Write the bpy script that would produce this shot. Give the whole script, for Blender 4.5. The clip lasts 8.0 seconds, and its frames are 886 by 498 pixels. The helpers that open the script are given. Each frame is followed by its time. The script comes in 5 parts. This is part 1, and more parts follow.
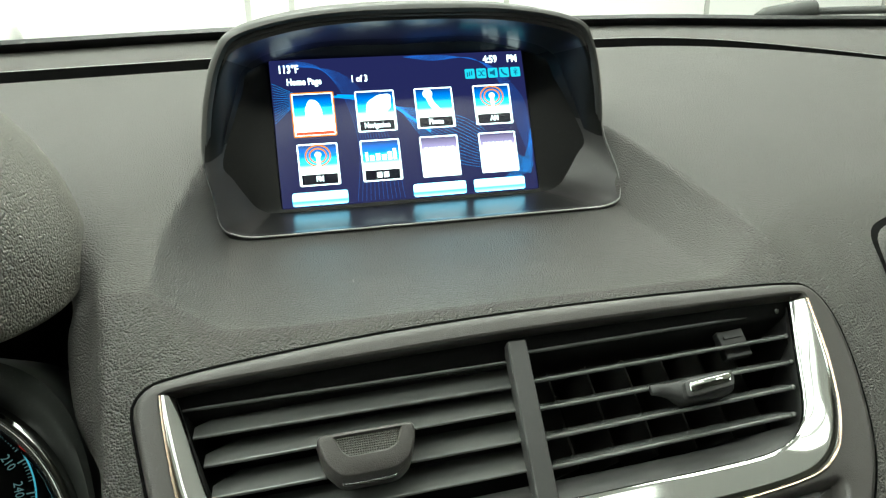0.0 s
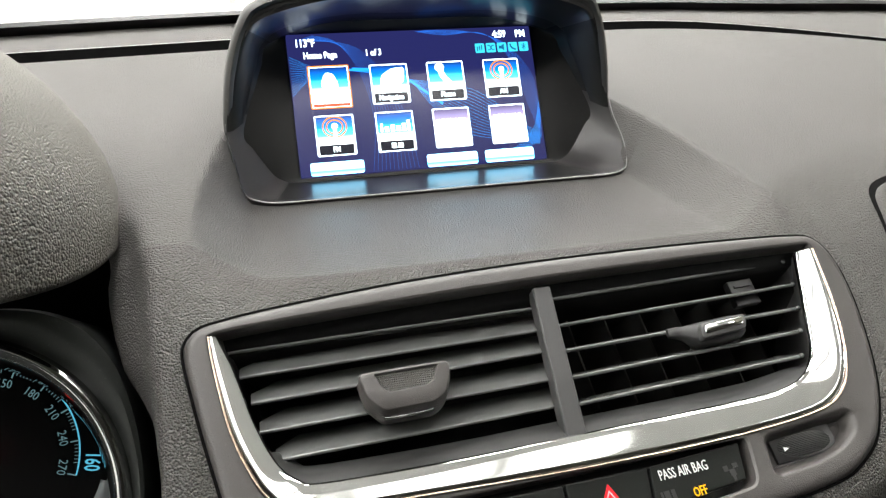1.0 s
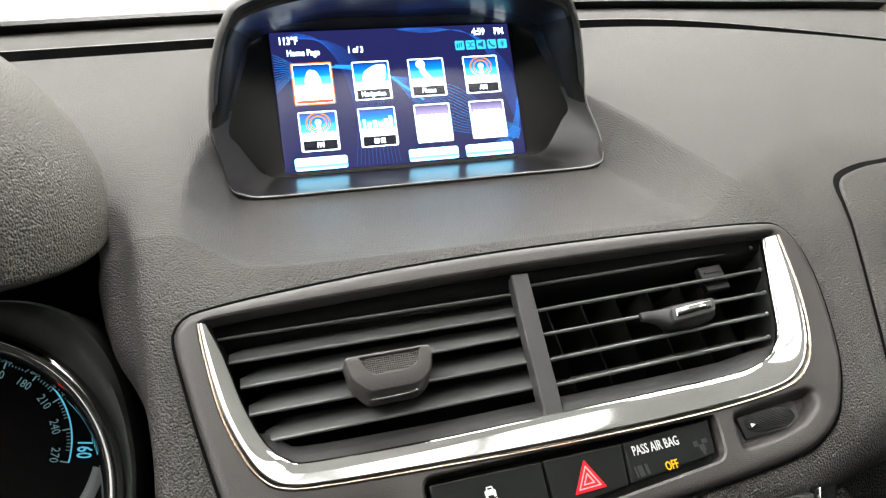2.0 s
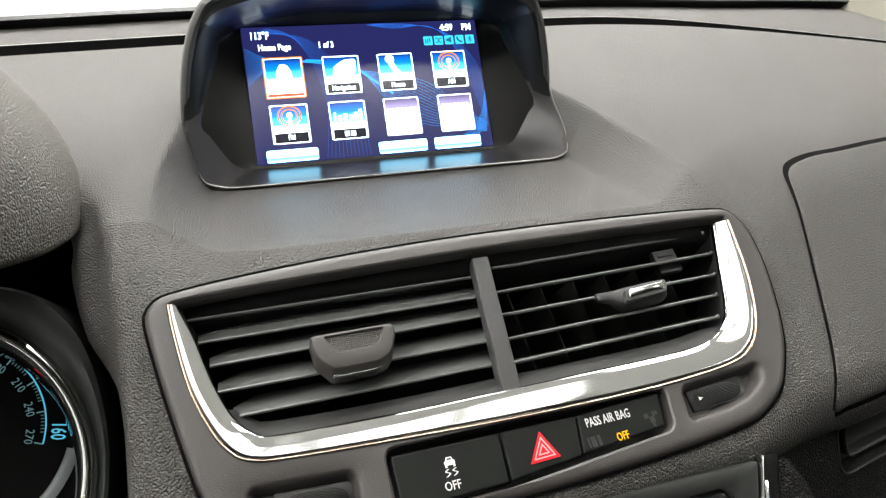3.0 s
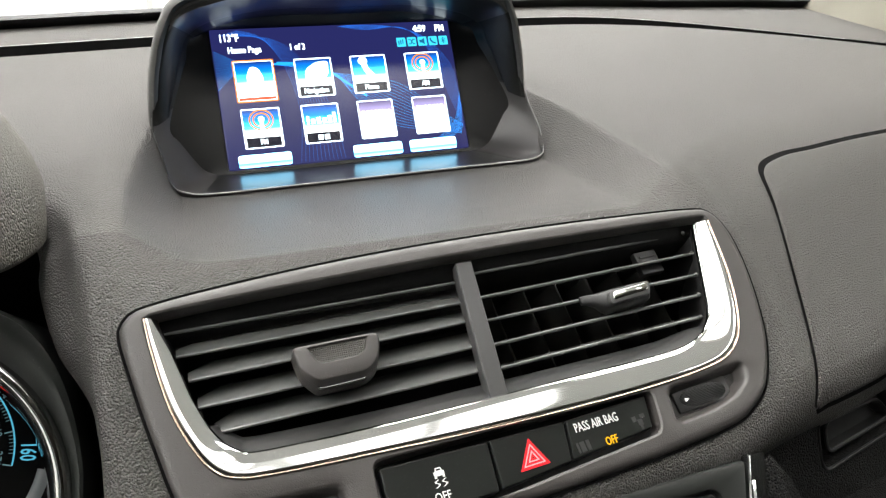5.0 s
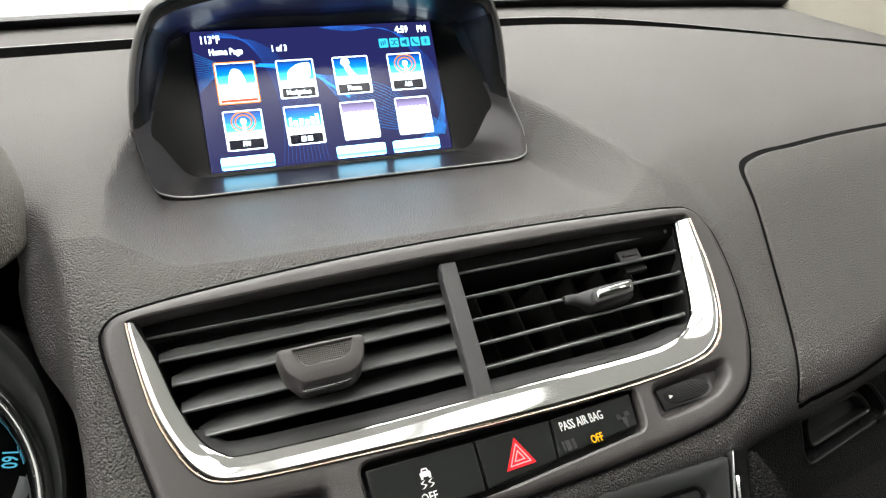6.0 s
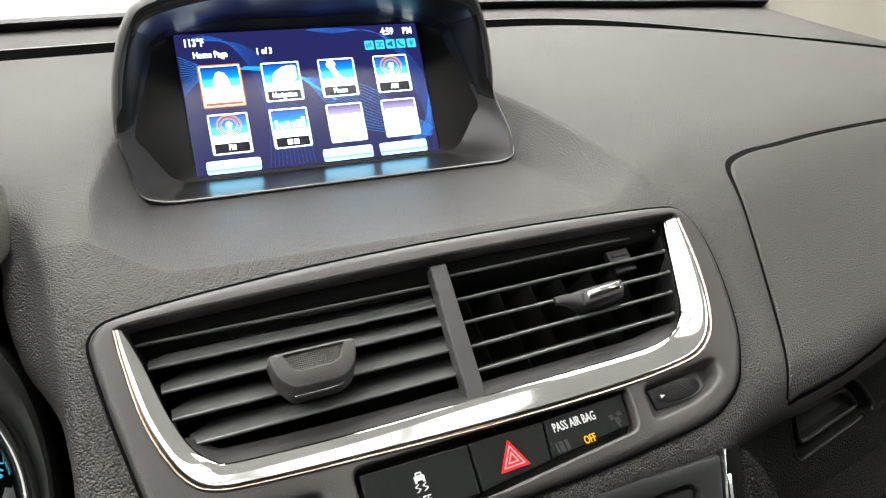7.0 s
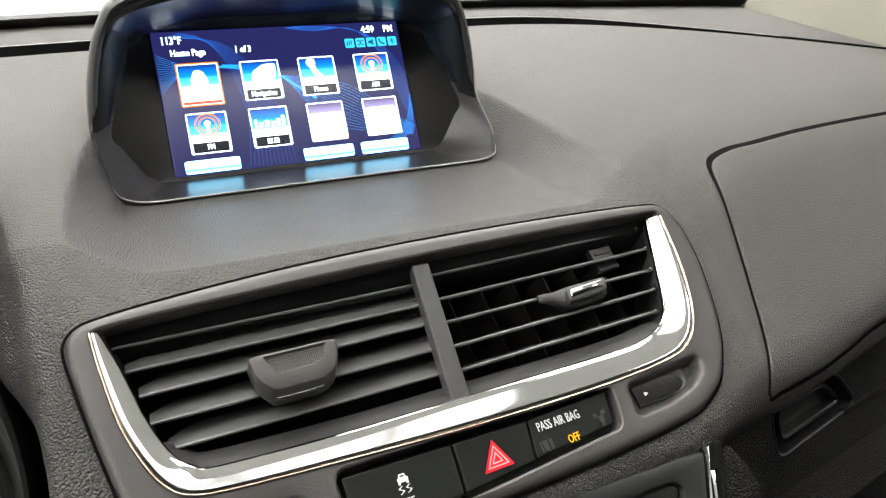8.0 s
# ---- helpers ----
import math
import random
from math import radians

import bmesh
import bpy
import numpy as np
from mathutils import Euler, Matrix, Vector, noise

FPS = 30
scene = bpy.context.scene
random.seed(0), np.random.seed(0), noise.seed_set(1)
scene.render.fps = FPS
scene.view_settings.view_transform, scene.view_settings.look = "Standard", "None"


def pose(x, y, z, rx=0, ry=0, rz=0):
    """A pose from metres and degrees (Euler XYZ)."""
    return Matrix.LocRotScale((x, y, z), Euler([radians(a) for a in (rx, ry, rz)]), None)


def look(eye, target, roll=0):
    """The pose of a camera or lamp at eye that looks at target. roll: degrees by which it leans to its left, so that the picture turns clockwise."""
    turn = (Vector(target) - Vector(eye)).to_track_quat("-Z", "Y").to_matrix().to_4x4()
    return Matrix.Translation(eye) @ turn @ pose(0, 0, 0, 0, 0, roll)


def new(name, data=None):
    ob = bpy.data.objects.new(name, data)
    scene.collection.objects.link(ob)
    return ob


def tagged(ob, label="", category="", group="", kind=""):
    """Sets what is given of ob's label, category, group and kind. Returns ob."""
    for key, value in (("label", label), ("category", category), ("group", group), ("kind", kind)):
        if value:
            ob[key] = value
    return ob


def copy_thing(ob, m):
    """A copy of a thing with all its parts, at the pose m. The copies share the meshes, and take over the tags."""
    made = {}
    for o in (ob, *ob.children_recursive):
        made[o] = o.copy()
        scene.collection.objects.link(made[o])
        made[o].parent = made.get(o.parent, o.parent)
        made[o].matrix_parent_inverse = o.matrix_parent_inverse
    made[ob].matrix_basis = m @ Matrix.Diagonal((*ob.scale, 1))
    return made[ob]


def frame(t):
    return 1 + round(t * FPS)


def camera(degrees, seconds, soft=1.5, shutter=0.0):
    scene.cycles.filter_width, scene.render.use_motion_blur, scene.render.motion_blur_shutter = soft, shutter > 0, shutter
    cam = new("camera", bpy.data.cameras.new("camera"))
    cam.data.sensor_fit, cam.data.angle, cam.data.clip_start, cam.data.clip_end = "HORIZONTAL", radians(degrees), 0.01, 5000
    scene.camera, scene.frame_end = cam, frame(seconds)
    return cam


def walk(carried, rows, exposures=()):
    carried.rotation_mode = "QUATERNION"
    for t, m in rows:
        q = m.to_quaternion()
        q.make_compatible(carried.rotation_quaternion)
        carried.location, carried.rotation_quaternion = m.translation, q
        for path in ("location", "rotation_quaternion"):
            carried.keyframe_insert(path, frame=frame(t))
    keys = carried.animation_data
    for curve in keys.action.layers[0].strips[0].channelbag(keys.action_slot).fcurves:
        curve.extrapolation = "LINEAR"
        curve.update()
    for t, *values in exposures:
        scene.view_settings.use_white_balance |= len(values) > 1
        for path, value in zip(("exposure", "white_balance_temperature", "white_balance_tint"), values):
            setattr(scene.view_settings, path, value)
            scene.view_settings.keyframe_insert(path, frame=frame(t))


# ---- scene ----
import functools

cam = camera(63.2, 8.0, soft=1.3)
PATH = [
    (0, (-0.074, -0.428, 1.274), (0.332, 1.414, 0.61), -1.4),
    (0.5, (-0.086, -0.447, 1.267), (0.339, 1.39, 0.598), -1.4),
    (1, (-0.095, -0.443, 1.262), (0.348, 1.388, 0.591), -1.5),
    (2.5, (-0.097, -0.464, 1.261), (0.413, 1.349, 0.587), -1.5),
    (3, (-0.093, -0.47, 1.259), (0.441, 1.336, 0.585), -1.4),
    (3.5, (-0.094, -0.466, 1.257), (0.461, 1.332, 0.581), -1.5),
    (4, (-0.095, -0.465, 1.258), (0.482, 1.326, 0.58), -1.5),
    (5.5, (-0.098, -0.462, 1.26), (0.541, 1.309, 0.583), -1.6),
    (6, (-0.097, -0.463, 1.26), (0.561, 1.3, 0.583), -1.7),
    (6.5, (-0.098, -0.466, 1.262), (0.585, 1.289, 0.588), -1.7),
    (7, (-0.099, -0.461, 1.26), (0.6, 1.287, 0.586), -1.9),
    (7.5, (-0.097, -0.463, 1.259), (0.624, 1.276, 0.584), -1.8),
    (8, (-0.098, -0.459, 1.259), (0.645, 1.27, 0.582), -1.8),
]
# the film starts a little darker and greener while its camera settles
EXPOSURES = [(0, -0.26, 6500, -7), (0.4, 0.0, 6500, 2), (0.8, 0.08, 6500, 10), (1.5, 0.07, 6500, 10), (2.5, 0.02, 6500, 10), (8, 0.02, 6500, 10)]
walk(cam, [(t, look(eye, target, roll)) for t, eye, target, roll in PATH], EXPOSURES)

# ---- light: a bright white hall, lit by long ceiling lamps, seen through the car's glass ----
world = bpy.data.worlds.new("hall_air")
scene.world = world
world.use_nodes = True
world.node_tree.nodes["Background"].inputs[0].default_value = (1.0, 0.985, 0.97, 1)
world.node_tree.nodes["Background"].inputs[1].default_value = 0.25
LAMP_POWER = 28.0


# ---- materials ----
def material(name, color, rough=0.5, metal=0.0, spec=0.5):
    m = bpy.data.materials.new(name)
    m.use_nodes = True
    b = m.node_tree.nodes["Principled BSDF"]
    b.inputs["Base Color"].default_value = (*color, 1)
    b.inputs["Roughness"].default_value = rough
    b.inputs["Metallic"].default_value = metal
    b.inputs["Specular IOR Level"].default_value = spec
    return m


def node(m, kind, **values):
    n = m.node_tree.nodes.new(kind)
    for key, value in values.items():
        n.inputs[key].default_value = value
    return n


def wire(m, a, out, b, into):
    m.node_tree.links.new(a.outputs[out], b.inputs[into])


def worn(m, color, dark, scale, rough, spread, dust=0.0):
    """Colour and gloss vary at two scales: broad smears and fine specks."""
    b = m.node_tree.nodes["Principled BSDF"]
    co = node(m, "ShaderNodeTexCoord")
    broad = node(m, "ShaderNodeTexNoise", Scale=scale, Detail=5.0, Roughness=0.6)
    fine = node(m, "ShaderNodeTexNoise", Scale=scale * 40, Detail=3.0)
    wire(m, co, "Object", broad, "Vector")
    wire(m, co, "Object", fine, "Vector")
    mix = m.node_tree.nodes.new("ShaderNodeMix")
    mix.data_type = "RGBA"
    mix.inputs[6].default_value = (*color, 1)
    mix.inputs[7].default_value = (*dark, 1)
    wire(m, broad, "Fac", mix, 0)
    last = mix
    if dust:
        ramp = m.node_tree.nodes.new("ShaderNodeValToRGB")
        ramp.color_ramp.elements[0].position = 0.62
        ramp.color_ramp.elements[1].position = 0.8
        ramp.color_ramp.elements[1].color = (dust, dust, dust, 1)
        wire(m, fine, "Fac", ramp, 0)
        last = m.node_tree.nodes.new("ShaderNodeMix")
        last.data_type = "RGBA"
        last.inputs[7].default_value = (0.35, 0.34, 0.32, 1)
        wire(m, ramp, 0, last, 0)
        wire(m, mix, 2, last, 6)
    wire(m, last, 2, b, "Base Color")
    span = node(m, "ShaderNodeMapRange")
    span.inputs["To Min"].default_value = rough - spread
    span.inputs["To Max"].default_value = rough + spread
    wire(m, broad, "Fac", span, "Value")
    wire(m, span, 0, b, "Roughness")
    return m


def grained(m, cell, depth):
    """Moulded leather grain: small rounded pebbles with creases between them."""
    b = m.node_tree.nodes["Principled BSDF"]
    co = node(m, "ShaderNodeTexCoord")
    vor = node(m, "ShaderNodeTexVoronoi", Scale=1 / cell)
    wire(m, co, "Object", vor, "Vector")
    dome = m.node_tree.nodes.new("ShaderNodeMath")
    dome.operation = "MULTIPLY"
    wire(m, vor, "Distance", dome, 0)
    wire(m, vor, "Distance", dome, 1)
    total = m.node_tree.nodes.new("ShaderNodeMath")
    total.operation = "MULTIPLY"
    total.inputs[1].default_value = -2.0
    wire(m, dome, 0, total, 0)
    bump = node(m, "ShaderNodeBump", Strength=1.0, Distance=depth)
    wire(m, total, 0, bump, "Height")
    wire(m, bump, "Normal", b, "Normal")
    return m


def dotted(m, pitch, depth):
    """A regular field of fine dimples."""
    co = node(m, "ShaderNodeTexCoord")
    vor = node(m, "ShaderNodeTexVoronoi", Scale=1 / pitch, Randomness=0.0)
    wire(m, co, "Object", vor, "Vector")
    bump = node(m, "ShaderNodeBump", Strength=1.0, Distance=depth)
    wire(m, vor, "Distance", bump, "Height")
    wire(m, bump, "Normal", m.node_tree.nodes["Principled BSDF"], "Normal")
    return m


def glow(name, color, strength):
    m = bpy.data.materials.new(name)
    m.use_nodes = True
    b = m.node_tree.nodes["Principled BSDF"]
    b.inputs["Base Color"].default_value = (0.0, 0.0, 0.0, 1)
    b.inputs["Roughness"].default_value = 0.25
    b.inputs["Emission Color"].default_value = (*color, 1)
    b.inputs["Emission Strength"].default_value = strength
    return m


LEATHER = grained(worn(material("dash_skin", (0.06, 0.058, 0.054)), (0.066, 0.0625, 0.058), (0.053, 0.0505, 0.047), 9, 0.41, 0.05, 0.015), 0.00082, 0.0006)
LEATHER.node_tree.nodes["Principled BSDF"].inputs["Specular IOR Level"].default_value = 0.38
HOODSKIN = grained(worn(material("hood_skin", (0.06, 0.058, 0.052)), (0.092, 0.087, 0.072), (0.076, 0.072, 0.06), 9, 0.47, 0.05, 0.03), 0.001, 0.00045)
# skin of the shaded lower parts: shade is put into its colour and gloss
LOWER_SHADED = grained(worn(material("shaded_lower_skin", (0.016, 0.016, 0.0155)), (0.009, 0.009, 0.0085), (0.006, 0.006, 0.0058), 9, 0.5, 0.05, 0.01), 0.0009, 0.0006)
LOWER_SHADED.node_tree.nodes["Principled BSDF"].inputs["Specular IOR Level"].default_value = 0.15
SATIN = grained(worn(material("satin_grey_plastic", (0.06, 0.057, 0.054)), (0.041, 0.0375, 0.035), (0.033, 0.0305, 0.0288), 14, 0.41, 0.05, 0.05), 0.0005, 0.00004)
SLATMAT = worn(material("slat_plastic", (0.03, 0.03, 0.03)), (0.075, 0.077, 0.074), (0.058, 0.06, 0.058), 20, 0.24, 0.05, 0.05)
SLATMAT.node_tree.nodes["Principled BSDF"].inputs["Specular IOR Level"].default_value = 0.7
BLACK = worn(material("black_plastic", (0.012, 0.012, 0.012)), (0.014, 0.014, 0.014), (0.009, 0.009, 0.009), 20, 0.35, 0.08, 0.05)
VOID = material("unlit_black", (0.003, 0.003, 0.003), 0.9, 0.0, 0.05)
BEZEL = worn(material("screen_bezel_plastic", (0.014, 0.014, 0.014)), (0.013, 0.0125, 0.013), (0.009, 0.009, 0.009), 12, 0.29, 0.03)
BEZEL.node_tree.nodes["Principled BSDF"].inputs["Specular IOR Level"].default_value = 0.6
HOODMAT = worn(material("screen_hood_plastic", (0.03, 0.03, 0.029)), (0.034, 0.033, 0.031), (0.026, 0.026, 0.025), 12, 0.45, 0.05, 0.04)
CHROME = worn(material("chrome", (0.85, 0.85, 0.84), 0.08, 1.0), (0.6, 0.605, 0.6), (0.52, 0.525, 0.52), 30, 0.06, 0.02)
CHROME.node_tree.nodes["Principled BSDF"].inputs["Metallic"].default_value = 1.0
BRONZE = worn(material("bronze_chrome", (0.6, 0.48, 0.38), 0.2, 1.0), (0.62, 0.5, 0.4), (0.5, 0.4, 0.32), 40, 0.18, 0.05)
BRONZE.node_tree.nodes["Principled BSDF"].inputs["Metallic"].default_value = 1.0
FRIT = material("frit_black", (0.006, 0.006, 0.006), 0.4)
WHITE = worn(material("white_wall", (0.82, 0.82, 0.8)), (0.83, 0.83, 0.815), (0.78, 0.78, 0.765), 0.6, 0.7, 0.05)
CREAM = grained(worn(material("cream_trim", (0.62, 0.6, 0.52)), (0.15, 0.142, 0.112), (0.125, 0.119, 0.095), 6, 0.7, 0.05), 0.001, 0.0001)
CLOTH = grained(worn(material("grey_cloth", (0.1, 0.1, 0.095)), (0.045, 0.045, 0.042), (0.03, 0.03, 0.029), 8, 0.9, 0.05), 0.002, 0.0004)
CEILING = worn(material("ceiling_paint", (0.5, 0.5, 0.49)), (0.5, 0.5, 0.49), (0.4, 0.4, 0.39), 0.8, 0.8, 0.05)
CONCRETE = worn(material("hall_floor_paint", (0.5, 0.5, 0.48)), (0.52, 0.52, 0.5), (0.42, 0.42, 0.4), 0.7, 0.4, 0.1)


# ---- mesh helpers ----
def part(name, bm, mat, parent=None, label="", smooth=None):
    """One mesh object out of a bmesh, under a thing or a part."""
    bmesh.ops.recalc_face_normals(bm, faces=bm.faces)
    me = bpy.data.meshes.new(name)
    bm.to_mesh(me)
    bm.free()
    if smooth is not None:
        me.shade_smooth()
        me.set_sharp_from_angle(angle=radians(smooth))
    me.materials.append(mat)
    ob = new(name, me)
    if parent:
        ob.parent = parent
        ob.matrix_parent_inverse = parent.matrix_basis.inverted()
    if label:
        ob["label"] = label
    return ob


def thing(name, label, category, group="", kind=""):
    return tagged(new(name), label, category, group, kind)


def box(bm, x0, x1, y0, y1, z0, z1, m=None, bevel=0.0):
    made = bmesh.ops.create_cube(bm, size=1.0)["verts"]
    for v in made:
        v.co = Vector(((x0 + x1) / 2 + v.co.x * (x1 - x0), (y0 + y1) / 2 + v.co.y * (y1 - y0), (z0 + z1) / 2 + v.co.z * (z1 - z0)))
    if bevel:
        edges = {e for v in made for e in v.link_edges}
        out = bmesh.ops.bevel(bm, geom=list(edges), offset=bevel, segments=2, profile=0.6, affect="EDGES")
        made = list({v for f in out["faces"] for v in f.verts} | {v for v in made if v.is_valid})
    if m is not None:
        bmesh.ops.transform(bm, matrix=m, verts=made)
    return made


def spline(points, count, closed=False):
    """An even Catmull-Rom curve through some control points of any dimension."""
    p = [np.array(q, float) for q in points]
    n = len(p)
    fine = []
    for i in range(n if closed else n - 1):
        a, b, c, d = (p[(i + k - 1) % n] if closed else p[min(max(i + k - 1, 0), n - 1)] for k in range(4))
        for s in range(12):
            t = s / 12
            fine.append(0.5 * (2 * b + (c - a) * t + (2 * a - 5 * b + 4 * c - d) * t * t + (3 * b - a - 3 * c + d) * t ** 3))
    fine.append(p[0] if closed else p[-1])
    fine = np.array(fine)
    run = np.concatenate([[0], np.cumsum(np.linalg.norm(np.diff(fine, axis=0), axis=1))])
    at = np.linspace(0, run[-1], count, endpoint=not closed)
    return np.stack([np.interp(at, run, fine[:, k]) for k in range(fine.shape[1])], axis=1)


def inset(loop, by):
    """A closed 2D loop moved inwards (or outwards, by < 0) along its normals."""
    loop = np.asarray(loop)
    area = 0.5 * np.sum(loop[:, 0] * np.roll(loop[:, 1], -1) - np.roll(loop[:, 0], -1) * loop[:, 1])
    t = np.roll(loop, -1, axis=0) - np.roll(loop, 1, axis=0)
    t /= np.linalg.norm(t, axis=1, keepdims=True) + 1e-12
    n = np.stack([-t[:, 1], t[:, 0]], axis=1) * (1 if area > 0 else -1)
    return loop + n * by


def rounded(corners, r, seg=5):
    """A closed 2D polygon with rounded corners."""
    out, n = [], len(corners)
    for i in range(n):
        p = np.array(corners[i], float)
        a, b = np.array(corners[i - 1], float) - p, np.array(corners[(i + 1) % n], float) - p
        a, b = a / np.linalg.norm(a), b / np.linalg.norm(b)
        for k in range(seg + 1):
            t = k / seg
            out.append((1 - t) ** 2 * (p + a * r) + 2 * t * (1 - t) * p + t * t * (p + b * r))
    return np.array(out)


def loft(bm, rings, closed=True, cap_first=False, cap_last=False):
    """Faces between rings of equally many 3D points."""
    vs = [[bm.verts.new(tuple(p)) for p in ring] for ring in rings]
    n = len(vs[0])
    for a, b in zip(vs, vs[1:]):
        for i in range(n if closed else n - 1):
            j = (i + 1) % n
            bm.faces.new((a[i], a[j], b[j], b[i]))
    if cap_first:
        bm.faces.new(vs[0][::-1])
    if cap_last:
        bm.faces.new(vs[-1])
    return vs


def flat(loop, h):
    return [(p[0], p[1], h) for p in loop]


def slab(bm, loop, h0, h1, bevel):
    """A plate of that outline from height h0 up to h1, its upper edge rounded."""
    loft(bm, [flat(loop, h0), flat(loop, h1 - bevel), flat(inset(loop, bevel * 0.3), h1 - bevel * 0.3), flat(inset(loop, bevel), h1)], cap_first=True, cap_last=True)


def mm(points):
    return [tuple(c / 1000 for c in p) for p in points]


# The face of the centre stack: u to the right, w up the slope, h out of it.
SLOPE = Vector((0, 0.747, 0.665)).normalized()
OUT = Vector((1, 0, 0)).cross(SLOPE)
PANEL = Matrix(((1, SLOPE.x, OUT.x, 0), (0, SLOPE.y, OUT.y, -0.195), (0, SLOPE.z, OUT.z, 1.149), (0, 0, 0, 1)))
# The screen: u to the right, w up, h out of it; it leans back.
LEANS = radians(25)
SCREEN = Matrix(((1, 0, 0, 0), (0, math.sin(LEANS), -math.cos(LEANS), 0), (0, math.cos(LEANS), math.sin(LEANS), 1.2), (0, 0, 0, 1)))


def smooth(t):
    t = min(max(t, 0.0), 1.0)
    return t * t * (3 - 2 * t)


# ---- the hall and the car's shell ----
def hall():
    floor = bmesh.new()
    box(floor, -8, 8, -8, 7, -0.1, 0)
    tagged(part("floor", floor, CONCRETE), "pale grey painted concrete hall floor", "floor", kind="structure")
    for name, dims in (("wall_north", (-8, 8, 6.6, 6.8)), ("wall_south", (-8, 8, -8, -7.8)), ("wall_west", (-8, -7.8, -7.8, 6.6)), ("wall_east", (7.8, 8, -7.8, 6.6))):
        bm = bmesh.new()
        box(bm, *dims, 0, 4.2)
        tagged(part(name, bm, WHITE), "plain white painted hall wall", "wall", kind="structure")
    bm = bmesh.new()
    box(bm, -8, 8, -8, 7, 4.2, 4.4)
    tagged(part("ceiling", bm, CEILING), "pale grey hall ceiling", "ceiling", kind="structure")
    for x in (-6.8, -4.6, -2.4, -0.25, 0.14, 2.2, 4.4, 6.6):
        bm = bmesh.new()
        box(bm, x - 0.025, x + 0.025, 6.58, 6.6, 0.15, 4.1, bevel=0.004)
        tagged(part("wall_trim", bm, SEAM), "grey upright joint strip on the white wall", "trim", kind="structure")


SEAM = material("grey_seam", (0.45, 0.45, 0.43), 0.5)
LAMP = glow("ceiling_lamp_glow", (1.0, 0.985, 0.95), LAMP_POWER)
SOFT_LAMP = glow("dim_lamp_glow", (1.0, 0.985, 0.95), LAMP_POWER * 0.165)
hall()


def ceiling_lamp(x, y, glass, label):
    t = thing("ceiling_light", label, "ceiling light", "hall ceiling lights")
    bm = bmesh.new()
    box(bm, -0.32, 0.32, -0.95, 0.95, 4.12, 4.198, bevel=0.01)
    part("housing", bm, WHITE, t)
    bm = bmesh.new()
    box(bm, -0.27, 0.27, -0.9, 0.9, 4.1, 4.116)
    part("diffuser", bm, glass, t, "glowing white diffuser")
    t.matrix_basis = pose(x, y, 0)
    return t


first_lamp = ceiling_lamp(-4.5, -5.5, LAMP, "long white fluorescent ceiling light fixture, lit")
# four softer fixtures side by side above the car, out of view
soft_lamp = ceiling_lamp(-0.85, -0.6, SOFT_LAMP, "unseen long white ceiling light fixture, dimly lit")
# the one at x 1.1 is added fill light for the airbag door
for lx in (-0.2, 0.45, 1.1):
    copy_thing(soft_lamp, pose(lx, -0.6, 0))
# unseen rows, set closer together on the driver's side to brighten the left flank
LAMP_ROWS = {-4.5: (-3.2, -1.3, 0.6, 3.0), -2.4: (-5.5, -3.2, -1.3, 0.6, 3.0), -0.25: (-5.5, -3.2, 1.4, 3.0), 0.95: (-5.5, -3.2, 3.0), 1.9: (1.5,), 2.6: (-5.5, -2.5, 3.6), 4.5: (-5.5, -2.5)}
for lx, row in LAMP_ROWS.items():
    for ly in row:
        copy_thing(first_lamp, pose(lx, ly, 0))


def rear_edge(x):
    """Where the dash's top pad ends at a groove, towards the windscreen."""
    if x < 0.25:
        return 0.2465 + 0.13 * min(x, 0.03) if x < 0.03 else 0.2504
    return 0.2504 - 0.05 * ((x - 0.25) / 0.155) ** 2.15


def shell():
    # unseen roof lining, doors and light-blocking walls, with the front windows left open to the hall
    bm = bmesh.new()
    box(bm, -0.66, 0.72, -2.3, -0.5, 1.66, 1.7, bevel=0.012)
    tagged(part("headliner", bm, CREAM), "cream cloth headliner of the car", "headliner", kind="structure")
    # uneven door tops: low lets light in left, high keeps the right dark
    for name, x0, x1, top in (("door_1", -0.78, -0.7, 1.13), ("door_2", 0.74, 0.82, 1.2)):
        bm = bmesh.new()
        box(bm, x0, x1, -2.3, 0.3, 0.4, top, bevel=0.015)
        tagged(part(name, bm, CLOTH), "dark grey trimmed car door below its window", "car door", kind="structure")
    bm = bmesh.new()
    box(bm, -0.78, 0.82, -2.4, -2.3, 0.4, 1.66, bevel=0.01)
    tagged(part("wall_rear", bm, CLOTH), "unseen dark grey wall that closes the car's rear to light", "wall", kind="structure")
    # closed walls in place of rear windows, to keep light off the lower dash
    for x0, x1, low in ((0.74, 0.82, 1.202), (-0.78, -0.7, 1.132)):
        bm = bmesh.new()
        box(bm, x0, x1, -2.3, -0.85, low, 1.66, bevel=0.01)
        tagged(part("wall_side", bm, CLOTH), "unseen dark grey wall that blocks light behind the front doors", "wall", kind="structure")
    bm = bmesh.new()
    box(bm, -0.7, 0.74, -2.3, 0.25, 0.4, 0.45)
    tagged(part("car_floor", bm, CLOTH), "dark grey carpet of the car's floor", "carpet", kind="structure")
    bm = bmesh.new()
    box(bm, -0.78, 0.82, 0.3, 0.34, 0.4, 1.17)
    tagged(part("bulkhead", bm, VOID), "black bulkhead behind the dashboard", "bulkhead", kind="structure")


shell()


# ---- windscreen, its border, and what lies at its foot ----
def ramp_at(x, pairs, known={}):
    """A smooth run through pairs of (x, value)."""
    if id(pairs) not in known:
        known[id(pairs)] = spline(pairs, 400)
    return float(np.interp(x, known[id(pairs)][:, 0], known[id(pairs)][:, 1]))


